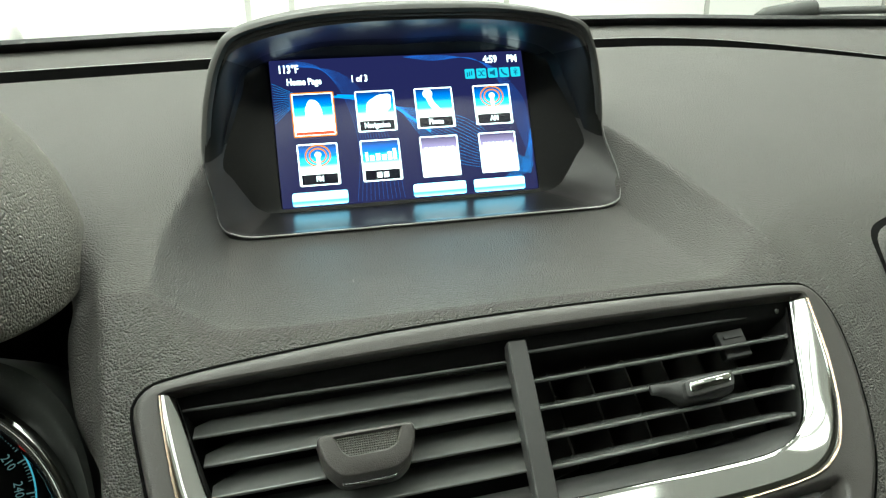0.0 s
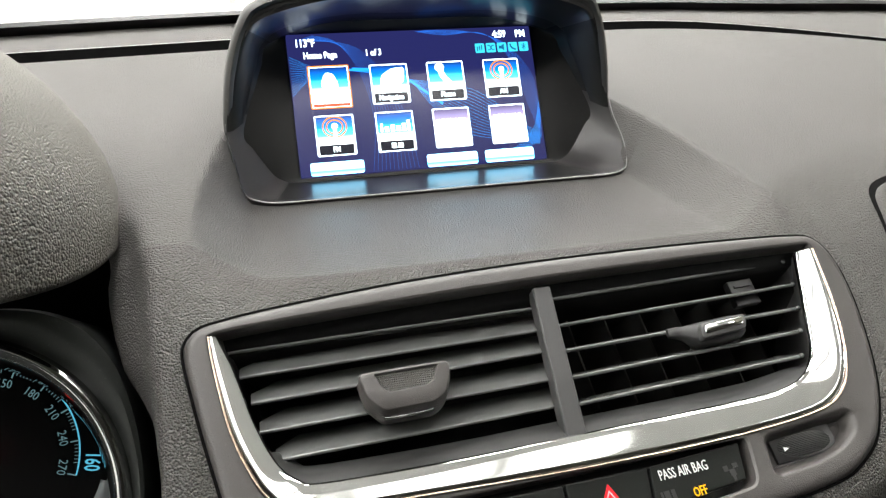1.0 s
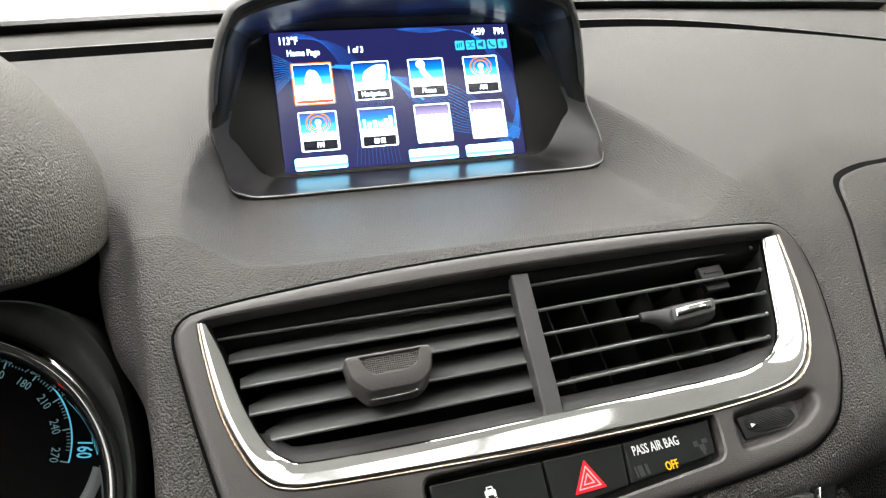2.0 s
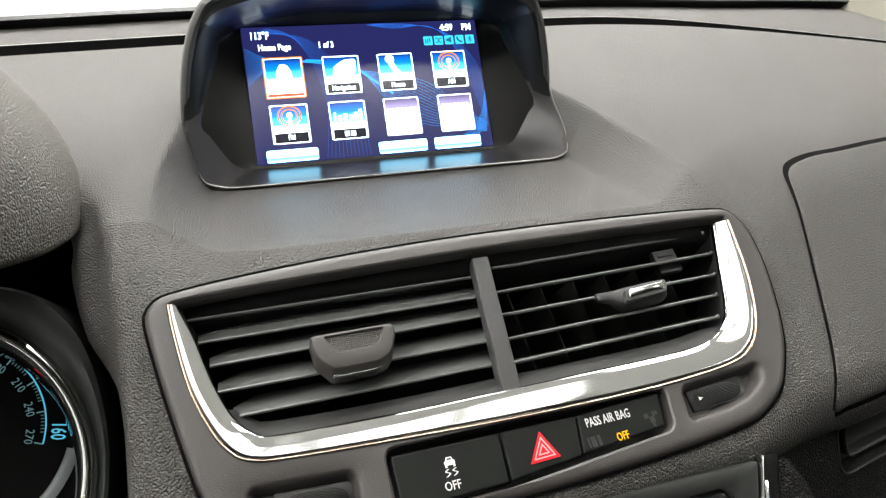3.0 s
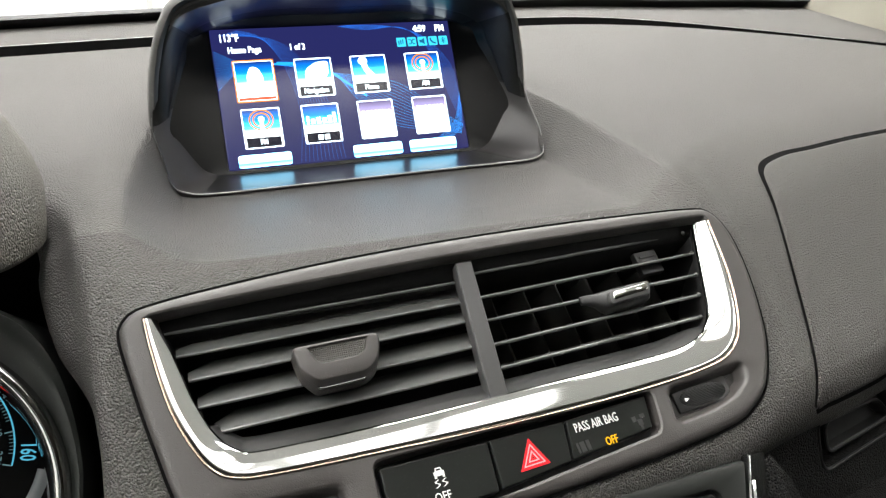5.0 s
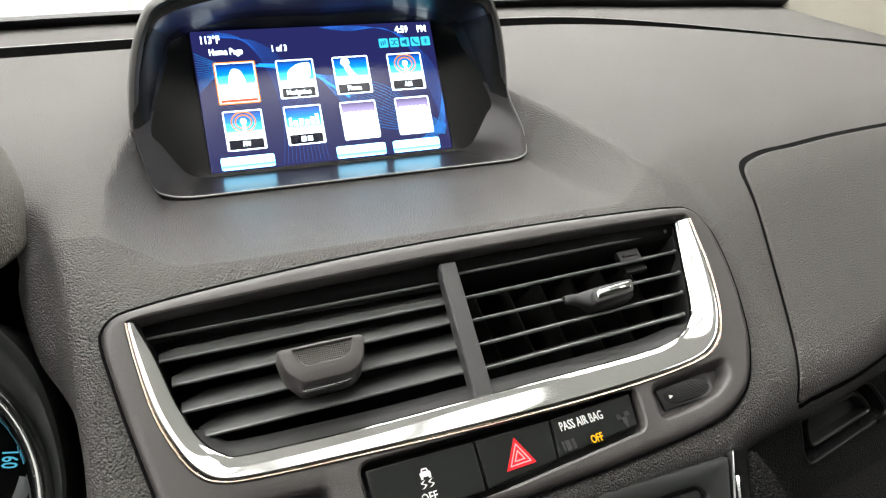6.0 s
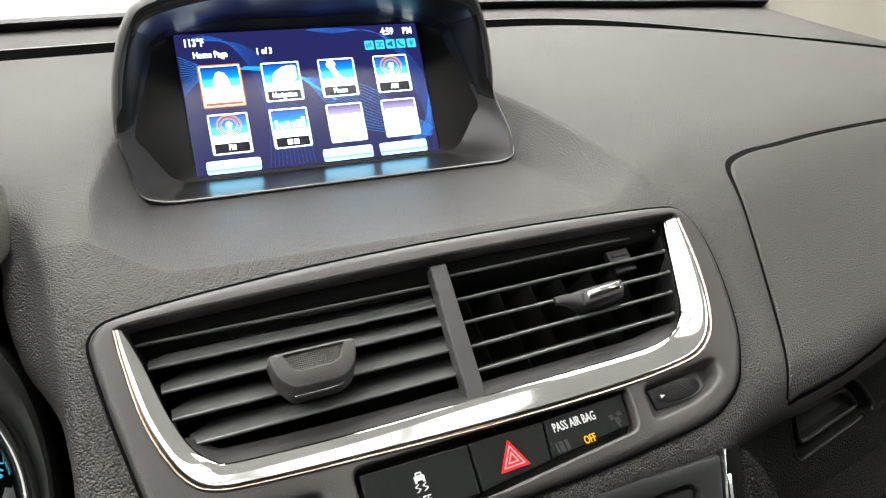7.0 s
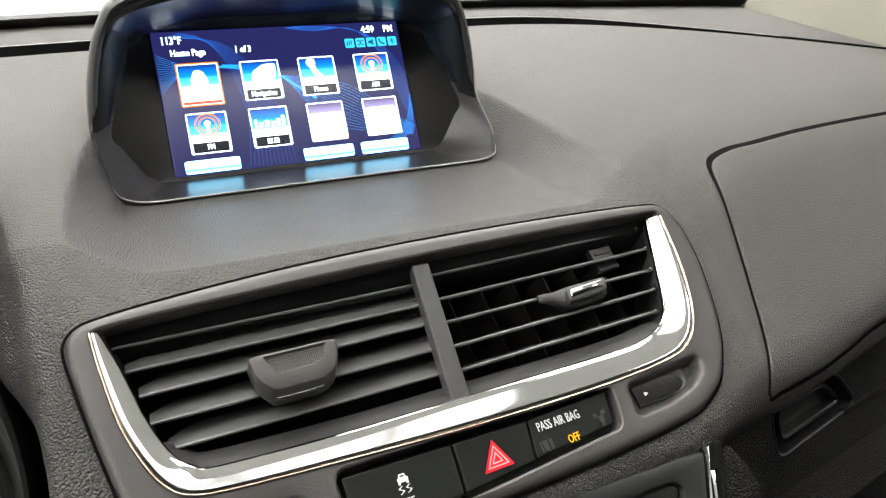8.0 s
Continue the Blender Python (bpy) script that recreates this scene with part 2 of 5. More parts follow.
FOOT_LINE = [(-0.72, 0.2), (-0.45, 0.262), (-0.264, 0.298), (-0.126, 0.32), (0.05, 0.33), (0.293, 0.322), (0.45, 0.308), (0.572, 0.287), (0.68, 0.25)]


def glass_foot(x):
    y = ramp_at(x, FOOT_LINE)
    return y, 1.184 + 0.13 * (y + 0.102) - 0.0035 * smooth((x - 0.3) / 0.2)


def windscreen():
    t = thing("window_1", "clear sloped car windscreen with a black printed border", "windscreen", kind="structure")
    xs = np.linspace(-0.72, 0.64, 60)
    base = [(x, *glass_foot(x)) for x in xs]

    def along(p, s):
        return (p[0] * (1 - 0.12 * s), p[1] - 0.82 * s, p[2] + 0.43 * s)

    bm = bmesh.new()
    loft(bm, [[along(p, s) for p in base] for s in (0.018, 0.3, 0.65, 1.0)], closed=False)
    pane = part("pane", bm, GLASS, t, "clear glass", smooth=40)
    pane.visible_shadow = False
    bm = bmesh.new()
    rings = [[along(p, s) for p in base] for s in (-0.006, 0.0, 0.018)]
    back = [[(q[0], q[1] + 0.004, q[2] + 0.003) for q in ring] for ring in rings]
    loft(bm, rings + back[::-1] + rings[:1], closed=False)
    part("border", bm, FRIT, t, "black printed glass border", smooth=40)
    # row of small printed dots along the border's upper edge
    bm = bmesh.new()
    for i in range(520):
        x = -0.70 + 1.3 * i / 520
        p = Vector(along((x, *glass_foot(x)), 0.0205))
        bmesh.ops.create_circle(bm, cap_ends=True, segments=6, radius=0.0005, matrix=Matrix.Translation(p + Vector((0, -0.0003, -0.0003))) @ pose(0, 0, 0, 147))
    part("border_dots", bm, FRIT, t, "tiny black printed dots")
    # the grey strip between groove and glass
    bm = bmesh.new()
    rings = []
    xs = np.linspace(-0.72, 0.66, 110)
    for k in range(9):
        s = k / 8
        ring = []
        for x in xs:
            front = rear_edge(min(x, 0.575)) + 0.012
            y = front + (max(glass_foot(x)[0] + 0.003, front + 0.05) - front) * s
            ring.append((x, y, 1.184 + 0.13 * (y + 0.102) - 0.0012 * (1 - s) ** 10 - 0.0035 * smooth((x - 0.3) / 0.2)))
        rings.append(ring)
    edge = rings[0]
    loft(bm, rings, closed=False)
    tagged(part("trim", bm, LEATHER, smooth=50), "grey grained plastic strip under the windscreen", "trim", kind="structure")
    # black sheets stand for the shade at the strip's foot and groove floor
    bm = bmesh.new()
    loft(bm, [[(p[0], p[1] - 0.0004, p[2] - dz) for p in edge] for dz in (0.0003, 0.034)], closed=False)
    tagged(part("trim", bm, VOID), "foot of the windscreen strip, blackened for shade", "trim", kind="structure")
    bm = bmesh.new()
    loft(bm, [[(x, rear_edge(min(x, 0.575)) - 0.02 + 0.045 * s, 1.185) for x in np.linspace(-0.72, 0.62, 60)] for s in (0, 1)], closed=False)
    tagged(part("trim", bm, VOID), "black sheet standing for the shade behind the dashboard pad", "trim", kind="structure")


GLASS = material("clear_glass", (1, 1, 1), 0.0)
GLASS.node_tree.nodes["Principled BSDF"].inputs["Transmission Weight"].default_value = 1.0
GLASS.node_tree.nodes["Principled BSDF"].inputs["IOR"].default_value = 1.02
windscreen()


def pillar():
    # cream trim of the windscreen pillar on the passenger side, rising backwards from the dash corner
    bm = bmesh.new()
    a, b = Vector((0.652, 0.30, 1.229)), Vector((0.583, 0.0, 1.189))
    rise = Vector((-0.06, -0.60, 0.45))
    rings = []
    for s in np.linspace(0, 1, 14):
        o = rise * s
        p, q = a + o, b + o * 0.9 + Vector((0.0, -0.05 * s, 0))
        side = Vector((0.12, 0.02, 0))
        curve = [p + side, p, p.lerp(q, 0.3) + Vector((-0.012, 0.01, 0.0)), p.lerp(q, 0.65) + Vector((-0.014, 0.01, 0)), q, q + side]
        rings.append([tuple(v) for v in spline([tuple(v) for v in curve], 24)])
    loft(bm, rings, closed=False)
    tagged(part("trim", bm, CREAM, smooth=60), "cream moulded trim of the windscreen pillar", "pillar trim", kind="structure")


pillar()


def wiper():
    t = thing("wiper", "dark grey windscreen wiper arm parked at the glass foot", "wiper")
    bm = bmesh.new()
    rings = []
    for s, r in ((0, 0.004), (0.15, 0.011), (0.75, 0.014), (0.95, 0.012), (1.0, 0.006)):
        c = Vector((0.535, 0.43, 1.231)).lerp(Vector((0.592, 0.388, 1.241)), s)
        rings.append([tuple(c + Vector((0.3 * r * math.cos(a), r * math.cos(a), r * 0.8 * math.sin(a)))) for a in np.linspace(0, 2 * math.pi, 14, endpoint=False)])
    loft(bm, rings, cap_first=True, cap_last=True)
    part("pivot_cap", bm, WIPER, t, smooth=50)
    bm = bmesh.new()
    rings = []
    for s in np.linspace(0, 1, 8):
        c = Vector((0.587, 0.392, 1.237)).lerp(Vector((0.80, 0.24, 1.246)), s)
        rings.append([tuple(c + Vector((0, 0.006 * math.cos(a), 0.0045 * math.sin(a)))) for a in np.linspace(0, 2 * math.pi, 10, endpoint=False)])
    loft(bm, rings, cap_first=True, cap_last=True)
    part("arm", bm, WIPER, t, smooth=50)


def washer_nozzle():
    t = thing("washer_nozzle", "small grey washer nozzle beyond the windscreen foot", "washer nozzle")
    bm = bmesh.new()
    rings = []
    for z, r in ((1.225, 0.010), (1.2376, 0.0095), (1.2466, 0.007), (1.2536, 0.004), (1.2556, 0.002)):
        rings.append([(NOZZLE[0] + r * math.cos(a), NOZZLE[1] + r * math.sin(a), z) for a in np.linspace(0, 2 * math.pi, 16, endpoint=False)])
    loft(bm, rings, cap_first=True, cap_last=True)
    part("nozzle", bm, SEAM, t, smooth=50)


NOZZLE = (-0.297, 0.305)
WIPER = worn(material("wiper_plastic", (0.12, 0.13, 0.12)), (0.035, 0.037, 0.035), (0.025, 0.027, 0.025), 30, 0.6, 0.08)
wiper()
washer_nozzle()


# ---- the dashboard skin ----
# The valley round the screen: how far out its crisp upper edges and its soft feet run, by y.
RIDGE_RIGHT = [(-0.21, 0.125), (-0.176, 0.128), (-0.133, 0.131), (-0.08, 0.1333), (-0.04, 0.1322), (0.009, 0.1278), (0.05, 0.127)]
RIDGE_LEFT = [(-0.21, 0.1275), (-0.174, 0.128), (-0.15, 0.1285), (-0.114, 0.1295), (-0.075, 0.1252), (-0.0215, 0.1179), (0.05, 0.112)]
FOOT_RIGHT = [(-0.2, 0.098), (-0.13, 0.104), (-0.08, 0.111), (-0.047, 0.1138), (-0.036, 0.1075), (0.0, 0.106)]
FOOT_LEFT = [(-0.2, 0.098), (-0.13, 0.102), (-0.08, 0.104), (-0.047, 0.1064), (-0.036, 0.1042), (0.0, 0.098)]


def run_at(y, pairs):
    return float(np.interp(y, [p[0] for p in pairs], [p[1] for p in pairs]))


def top_height(x, y):
    side = 1.179 + 0.13 * (y + 0.102)
    low = 1.1595 - 0.0037 * smooth((y + 0.19) / 0.12)
    edge, start = (run_at(y, RIDGE_LEFT), run_at(y, FOOT_LEFT)) if x < 0 else (run_at(y, RIDGE_RIGHT), run_at(y, FOOT_RIGHT))
    f = min(max((abs(x) - start) / (edge - start), 0.0), 1.0)
    soft = 0.3 * smooth((-y - 0.14) / 0.05)
    f = f ** 1.5 * (1 - soft) + smooth(f) * soft
    f = max(f, smooth((y - 0.01) / 0.05))
    return low + (side - low) * f


def face_offset(u):
    """How far the face stands back from the stack's plane, towards the passenger's side."""
    return -0.12 * max(0.0, u - 0.145) - 0.003 * smooth((u - 0.13) / 0.03)


FOLD = [(-0.75, 0.014), (-0.2, 0.014), (0.0, 0.014), (0.1, 0.014), (0.13, 0.016), (0.16, 0.022), (0.19, 0.032), (0.22, 0.042), (0.25, 0.050), (0.3, 0.059), (0.39, 0.069), (0.6, 0.09)]
FOOT = [(-0.72, -0.108), (-0.3, -0.108), (0, -0.104), (0.06, -0.101), (0.1, -0.099), (0.145, -0.092), (0.183, -0.087), (0.257, -0.072), (0.6, 0.0)]
OUTLINE = mm([(-131.4, -9), (-130.4, -3.2), (-126.8, 0.8), (-120, 2.9), (-98, 6.0), (-52.6, 10.1), (-2.9, 12.4), (51.2, 12.9), (95, 12.2), (124, 11.0), (134.5, 8.3), (139.6, -2.5), (140.0, -18), (137.8, -34), (134.3, -49), (130.6, -60), (125.7, -69.5), (119, -79), (109, -86), (96, -90.8), (62.5, -95), (12, -98.5), (-40, -99.5), (-80, -98), (-100, -95), (-110, -89), (-116.5, -76), (-124.3, -45.3), (-128.6, -25)])


def skin_profile(x):
    """The skin's section at one x: from the windscreen over the top, down the face and under its foot."""
    end, off, fold, foot = rear_edge(x) - 0.009, face_offset(x), ramp_at(x, FOLD), ramp_at(x, FOOT)
    near = (PANEL @ Vector((x, fold, off))).y + 0.008 + 0.034 * smooth((x - 0.09) / 0.1) + 0.018 * smooth((-x - 0.08) / 0.06)
    col = []
    for k in range(64):
        y = end + (near - end) * (max(k - 0.85, 0) / 62.15) ** 0.95
        drop = 0.02 if k == 0 else 0.0006 if k == 1 else 0.0
        col.append(Vector((x, y, top_height(x, y) - drop)))
    last = col[-1]
    start = PANEL @ Vector((x, fold - 0.026, off))
    ctrl = PANEL @ Vector((x, fold + 0.004, off + 0.0005))
    for k in range(1, 11):
        s = k / 11
        col.append((1 - s) ** 2 * last + 2 * s * (1 - s) * ctrl + s * s * start)
    r = 0.013 + 0.012 * smooth((x - 0.09) / 0.05)
    low = foot - 0.007 + r
    for k in range(60):
        col.append(PANEL @ Vector((x, fold - 0.026 + (low - fold + 0.026) * k / 59, off)))
    for a in (15, 30, 45, 60, 75, 90):
        col.append(PANEL @ Vector((x, low - r * math.sin(radians(a)), off - r * (1 - math.cos(radians(a))))))
    col.append(PANEL @ Vector((x, low - r, off - 0.06)))
    return col


FLANK_EDGE = [(-0.26, -0.1365), (-0.205, -0.1376), (-0.174, -0.1402), (-0.15, -0.1445), (-0.126, -0.150), (-0.1, -0.157), (-0.08, -0.164)]
SPLIT = 52


def dash_pad():
    t = thing("dashboard", "dark grey dashboard with moulded leather grain, slightly dusty", "dashboard")
    xs = np.concatenate([np.linspace(-0.70, -0.22, 40)[:-1], np.linspace(-0.22, 0.30, 230)[:-1], np.linspace(0.30, 0.585, 60)])
    hole = inset(spline(OUTLINE, 200, closed=True), 0.004)

    def inside(u, w):
        c = False
        for i in range(len(hole)):
            (ax, ay), (bx, by) = hole[i - 1], hole[i]
            if (ay > w) != (by > w) and u < (bx - ax) * (w - ay) / (by - ay) + ax:
                c = not c
        return c

    inv = PANEL.inverted()
    bm = bmesh.new()
    grid, turned = [], set()
    for x in xs:
        col = skin_profile(x)
        line = []
        for p in col:
            if x < -0.12 and p.y < -0.08:
                # the flank turns back towards the instruments
                q = inv @ p
                d = max(0.0, run_at(p.y, FLANK_EDGE) - x)
                turn = smooth((-0.10 - p.y) / 0.05)
                steep = 1.2 + 2.2 * smooth(-q.y / 0.05)
                q.z -= turn * min(steep * d * smooth(d / 0.010), 0.1)
                p = PANEL @ q
                rim = -(0.1485 + 0.022 * smooth((p.z - 1.106) / 0.042))
                over = 0.004 * math.log1p(math.exp(min((rim - p.x) / 0.004, 60.0))) * turn
                if p.x < rim:
                    turned.add((len(grid), len(line)))
                over = min(over, 0.05)
                p = Vector((p.x + over, p.y + 2.5 * min(over, 0.045), p.z - 0.5 * min(over, 0.045)))
            line.append(bm.verts.new(p))
        grid.append(line)
    for i in range(len(grid) - 1):
        for j in range(len(grid[0]) - 1):
            quad = (grid[i][j], grid[i + 1][j], grid[i + 1][j + 1], grid[i][j + 1])
            world_mid = sum((v.co for v in quad), Vector()) / 4
            mid = inv @ world_mid
            if abs(mid.z) < 0.02 and inside(mid.x, mid.y):
                continue
            if xs[i] < -0.185 and world_mid.y < -0.1:
                continue
            if xs[i] < -0.21 and any(c in turned for c in ((i, j), (i + 1, j), (i, j + 1), (i + 1, j + 1))):
                continue
            bm.faces.new(quad).material_index = 0 if j < SPLIT else 1
    bmesh.ops.delete(bm, geom=[v for v in bm.verts if not v.link_faces], context="VERTS")
    # the top pad and the face below its fold
    for index, name, label in ((0, "top_pad", "dark grey moulded grain pad"), (1, "face_skin", "dark grey moulded grain skin below the fold")):
        half = bm.copy()
        bmesh.ops.delete(half, geom=[f for f in half.faces if f.material_index != index], context="FACES")
        for f in half.faces:
            f.material_index = 0
        part(name, half, LEATHER, t, label, smooth=60)
    bm.free()
    return t


dash = dash_pad()


# ---- the airbag door on the passenger's side ----
DOOR = mm([(147, -90), (159.5, -60), (174.5, -16), (181.5, 6), (186.5, 22), (189.2, 29.5), (193, 35.5), (201, 41), (218, 46.2), (240, 49), (276, 54.8), (325, 61), (386, 67.5), (480, 77), (575, 86), (600, 60), (600, -12), (500, -28), (420, -42), (330, -57), (247, -72), (222, -78.5), (195, -85), (170, -89), (158, -90.5)])


@functools.lru_cache(maxsize=None)
def skin_section(u):
    """The skin's face at one u, as rising heights over the stack's plane."""
    inv = PANEL.inverted()
    pts = [inv @ p for p in skin_profile(u)[2:-1]][::-1]
    keep = [(p.y, p.z) for k, p in enumerate(pts) if k == 0 or p.y > pts[k - 1].y]
    return [p[0] for p in keep], [p[1] for p in keep]


def on_skin(u, w, h):
    ws, hs = skin_section(round(float(u), 4))
    return PANEL @ Vector((u, w, float(np.interp(w, ws, hs)) + h))


def airbag_door():
    t = thing("airbag_door", "grained dark grey airbag door beside the centre panel", "airbag door")
    line = spline(DOOR, 260, closed=True)

    def lay(loop, h):
        return [on_skin(p[0], p[1], h) for p in loop]

    bm = bmesh.new()
    loft(bm, [lay(inset(line, 0.0005), -0.012), lay(inset(line, 0.0005), 0.0), lay(inset(line, 0.0009), 0.0011), lay(inset(line, 0.0018), 0.0016), lay(inset(line, 0.0026), 0.0016)])
    # the lid's sheet follows the bend of the skin round it
    edge = inset(line, 0.0022)
    first, last = int(np.argmin(edge[:, 0])), int(np.argmax(edge[:, 0]))
    run = np.roll(edge, -first, axis=0)
    cut = (last - first) % len(edge)
    halves = sorted([run[:cut + 1], np.vstack([run[cut:], run[:1]])[::-1]], key=lambda r: r[len(r) // 2, 1])
    us = run[0, 0] + (run[cut, 0] - run[0, 0]) * np.linspace(0.002, 0.995, 120) ** 1.5
    cols = []
    for u in us:
        lo = np.interp(u, np.maximum.accumulate(halves[0][:, 0]), halves[0][:, 1])
        hi = np.interp(u, np.maximum.accumulate(halves[1][:, 0]), halves[1][:, 1])
        cols.append([on_skin(u, lo + (hi - lo) * k / 50, 0.0016) for k in range(51)])
    loft(bm, cols, closed=False)
    part("lid", bm, LEATHER, t, smooth=35)
    # flat black strip paints the gap's shade, broader along the upper edge
    bm = bmesh.new()
    thick = np.array([[-0.0008 * smooth((p[1] - 0.0) / 0.03), 0.0017 * smooth((p[1] - 0.02) / 0.02)] for p in line])
    loft(bm, [lay(inset(line, -0.0011) + thick, 0.0004), lay(inset(line, 0.0009), 0.0004)])
    part("gap", bm, VOID, t, "black strip for the shade in the door's gap")
    return t


airbag_door()


# ---- the hood over the instruments ----
def instrument_hood():
    t = thing("instrument_hood", "olive-grey grained hood over the instruments", "instrument hood")

    def power(v, p):
        return math.copysign(abs(v) ** (2 / p), v)

    rings = []
    for i in range(1, 64):
        b = math.pi * i / 64 - math.pi / 2
        out, rise, ring = power(math.cos(b), 2.4), power(math.sin(b), 2.4), []
        for k in range(96):
            a = 2 * math.pi * k / 96
            x = -0.3556 + 0.1948 * out * power(math.cos(a), 2.37)
            # a high crown over a shallow underside; its end droops towards the centre of the car
            z = 1.1891 + (0.098 if rise > 0 else 0.0203) * rise - 0.0257 * (max(0.0, x + 0.3) / 0.144) ** 2
            ring.append((x, -0.122 + 0.1272 * out * power(math.sin(a), 2.37), z))
        rings.append(ring)
    bm = bmesh.new()
    loft(bm, rings[24:], cap_last=True)
    part("cowl", bm, HOODSKIN, t, "grained olive-grey cowl", smooth=70)
    # the cowl's lower half is coloured near black for the shade under it
    bm = bmesh.new()
    loft(bm, rings[:25], cap_first=True)
    part("underside", bm, LOWER_SHADED, t, "cowl underside, blackened for the shade below it", smooth=70)


instrument_hood()

# ---- the instrument cluster ----
GL = radians(30)
GAUGE = Matrix(((1, 0, 0, -0.233), (0, math.sin(GL), -math.cos(GL), -0.1835), (0, math.cos(GL), math.sin(GL), 1.079), (0, 0, 0, 1)))
CYAN = glow("dial_cyan_light", (0.1, 0.5, 0.7), 0.9)
PALE = glow("dial_pale_light", (0.24, 0.46, 0.5), 0.36)
RED = glow("needle_red_light", (0.9, 0.03, 0.02), 1.3)


def letters(body, size, m, squeeze=0.8, depth=0.00015, align="CENTER", bold=0.012):
    """Flat raised letters in the built-in font, as a bmesh in the frame m."""
    cu = bpy.data.curves.new("letters", "FONT")
    cu.body, cu.size, cu.align_x, cu.align_y = body, size, align, "CENTER"
    cu.extrude, cu.resolution_u, cu.offset = depth, 2, size * bold
    ob = new("letters", cu)
    me = bpy.data.meshes.new_from_object(ob.evaluated_get(bpy.context.evaluated_depsgraph_get()))
    bpy.data.objects.remove(ob)
    bpy.data.curves.remove(cu)
    b = bmesh.new()
    b.from_mesh(me)
    bpy.data.meshes.remove(me)
    bmesh.ops.transform(b, matrix=m @ Matrix.Diagonal((squeeze, 1, 1, 1)), verts=b.verts)
    return b


def bars(bm, pieces, h0=0.0, h1=0.0002):
    for x0, x1, y0, y1 in pieces:
        box(bm, x0, x1, y0, y1, h0, h1)


def tube_ring(bm, radius, profile, n=120, start=0.0, stop=2 * math.pi):
    """A ring of revolution; profile: (radial, height) points."""
    whole = abs(stop - start - 2 * math.pi) < 1e-6
    rings = []
    for r, h in profile:
        rings.append([((radius + r) * math.cos(a), (radius + r) * math.sin(a), h) for a in np.linspace(start, stop, n, endpoint=not whole)])
    loft(bm, rings, closed=whole)


def cluster():
    t = thing("instrument_cluster", "round black speedometer with a chrome ring and blue-green figures", "instrument cluster")
    bm = bmesh.new()
    tube_ring(bm, 0.068, [(-0.0075, -0.012), (-0.005, -0.004), (-0.002, 0.0010), (0.0010, 0.0022), (0.0030, 0.0010), (0.0040, -0.004)])
    part("chrome_ring", bm, CHROME, t, "polished chrome ring", smooth=60).matrix_basis = GAUGE
    # moulded shroud: stepped cone from the ring outwards
    bm = bmesh.new()
    rings = []
    for s, h in ((0.0, -0.004), (0.12, -0.0025), (0.45, 0.001), (0.7, 0.0022), (0.92, 0.0012), (1.0, -0.004), (1.03, -0.05)):
        ring = []
        for a in np.linspace(0, 2 * math.pi, 120, endpoint=False):
            far = 0.0768 + 0.0125 * math.exp(-((math.degrees(a) - 50) / 28) ** 2)
            r = 0.071 + (far - 0.071) * s
            ring.append((r * math.cos(a), r * math.sin(a), h))
        rings.append(ring)
    loft(bm, rings)
    part("shroud", bm, SHROUD, t, "dark green-black plastic shroud", smooth=40).matrix_basis = GAUGE
    bm = bmesh.new()
    tube_ring(bm, 0.068, [(-0.004, -0.004), (-0.007, -0.012), (-0.008, -0.022)])
    part("inner_wall", bm, BLACK, t, smooth=60).matrix_basis = GAUGE
    face = GAUGE @ Matrix.Translation((0.0, 0.0, -0.02))
    bm = bmesh.new()
    bmesh.ops.create_circle(bm, cap_ends=True, segments=96, radius=0.066)
    part("dial_face", bm, DIAL, t, "black dial face").matrix_basis = face
    dial = face @ Matrix.Translation((0.0117, 0.021, 0.0005))
    bm = bmesh.new()
    tube_ring(bm, 0.0371, [(-0.0003, 0), (0.0003, 0), (0.0003, 0.0002), (-0.0003, 0.0002), (-0.0003, 0)], 80, radians(-19), radians(235))
    part("scale_arc", bm, CYAN, t, "thin cyan scale line", smooth=60).matrix_basis = dial
    for k in range(0, 11):
        a = radians(-15 + 21.8 * k)
        bm = bmesh.new()
        box(bm, 0.0336, 0.0371, -0.00028, 0.00028, 0, 0.0002, Matrix.Rotation(a - radians(4), 4, "Z"))
        part("tick", bm, PALE, t).matrix_basis = dial
        for j in range(1, 7):
            bm = bmesh.new()
            box(bm, 0.0351, 0.0368, -0.00013, 0.00013, 0, 0.0002, Matrix.Rotation(a + radians(1.5 + 2.3 * j), 4, "Z"))
            part("small_tick", bm, PALE, t).matrix_basis = dial
    for k, word in enumerate(("270", "240", "210", "180", "150", "120")):
        a = radians(-15 + 21.8 * k)
        m = Matrix.Rotation(a, 4, "Z") @ Matrix.Translation((0.0308, 0, 0)) @ Matrix.Rotation(radians(-90), 4, "Z")
        part("figure", letters(word, 0.0050, m, 0.85, 0.00015, "CENTER", -0.004), PALE, t, "pale blue-green figure").matrix_basis = dial
    for k, word in enumerate(("160", "140", "120")):
        a = radians(-10.4 + 34.5 * k)
        m = Matrix.Rotation(a, 4, "Z") @ Matrix.Translation((0.0421, 0, 0)) @ Matrix.Rotation(radians(-90), 4, "Z")
        part("figure", letters(word, 0.0086, m, 0.6), CYAN, t, "bright cyan figure").matrix_basis = dial
    bm = bmesh.new()
    tube_ring(bm, 0.0496, [(-0.0026, 0.0), (-0.002, 0.001), (0.0008, 0.0013), (0.0028, 0.0004)], 60, radians(-75), radians(-19))
    part("silver_arc", bm, SILVER, t, "brushed silver arc", smooth=60).matrix_basis = dial
    bm = bmesh.new()
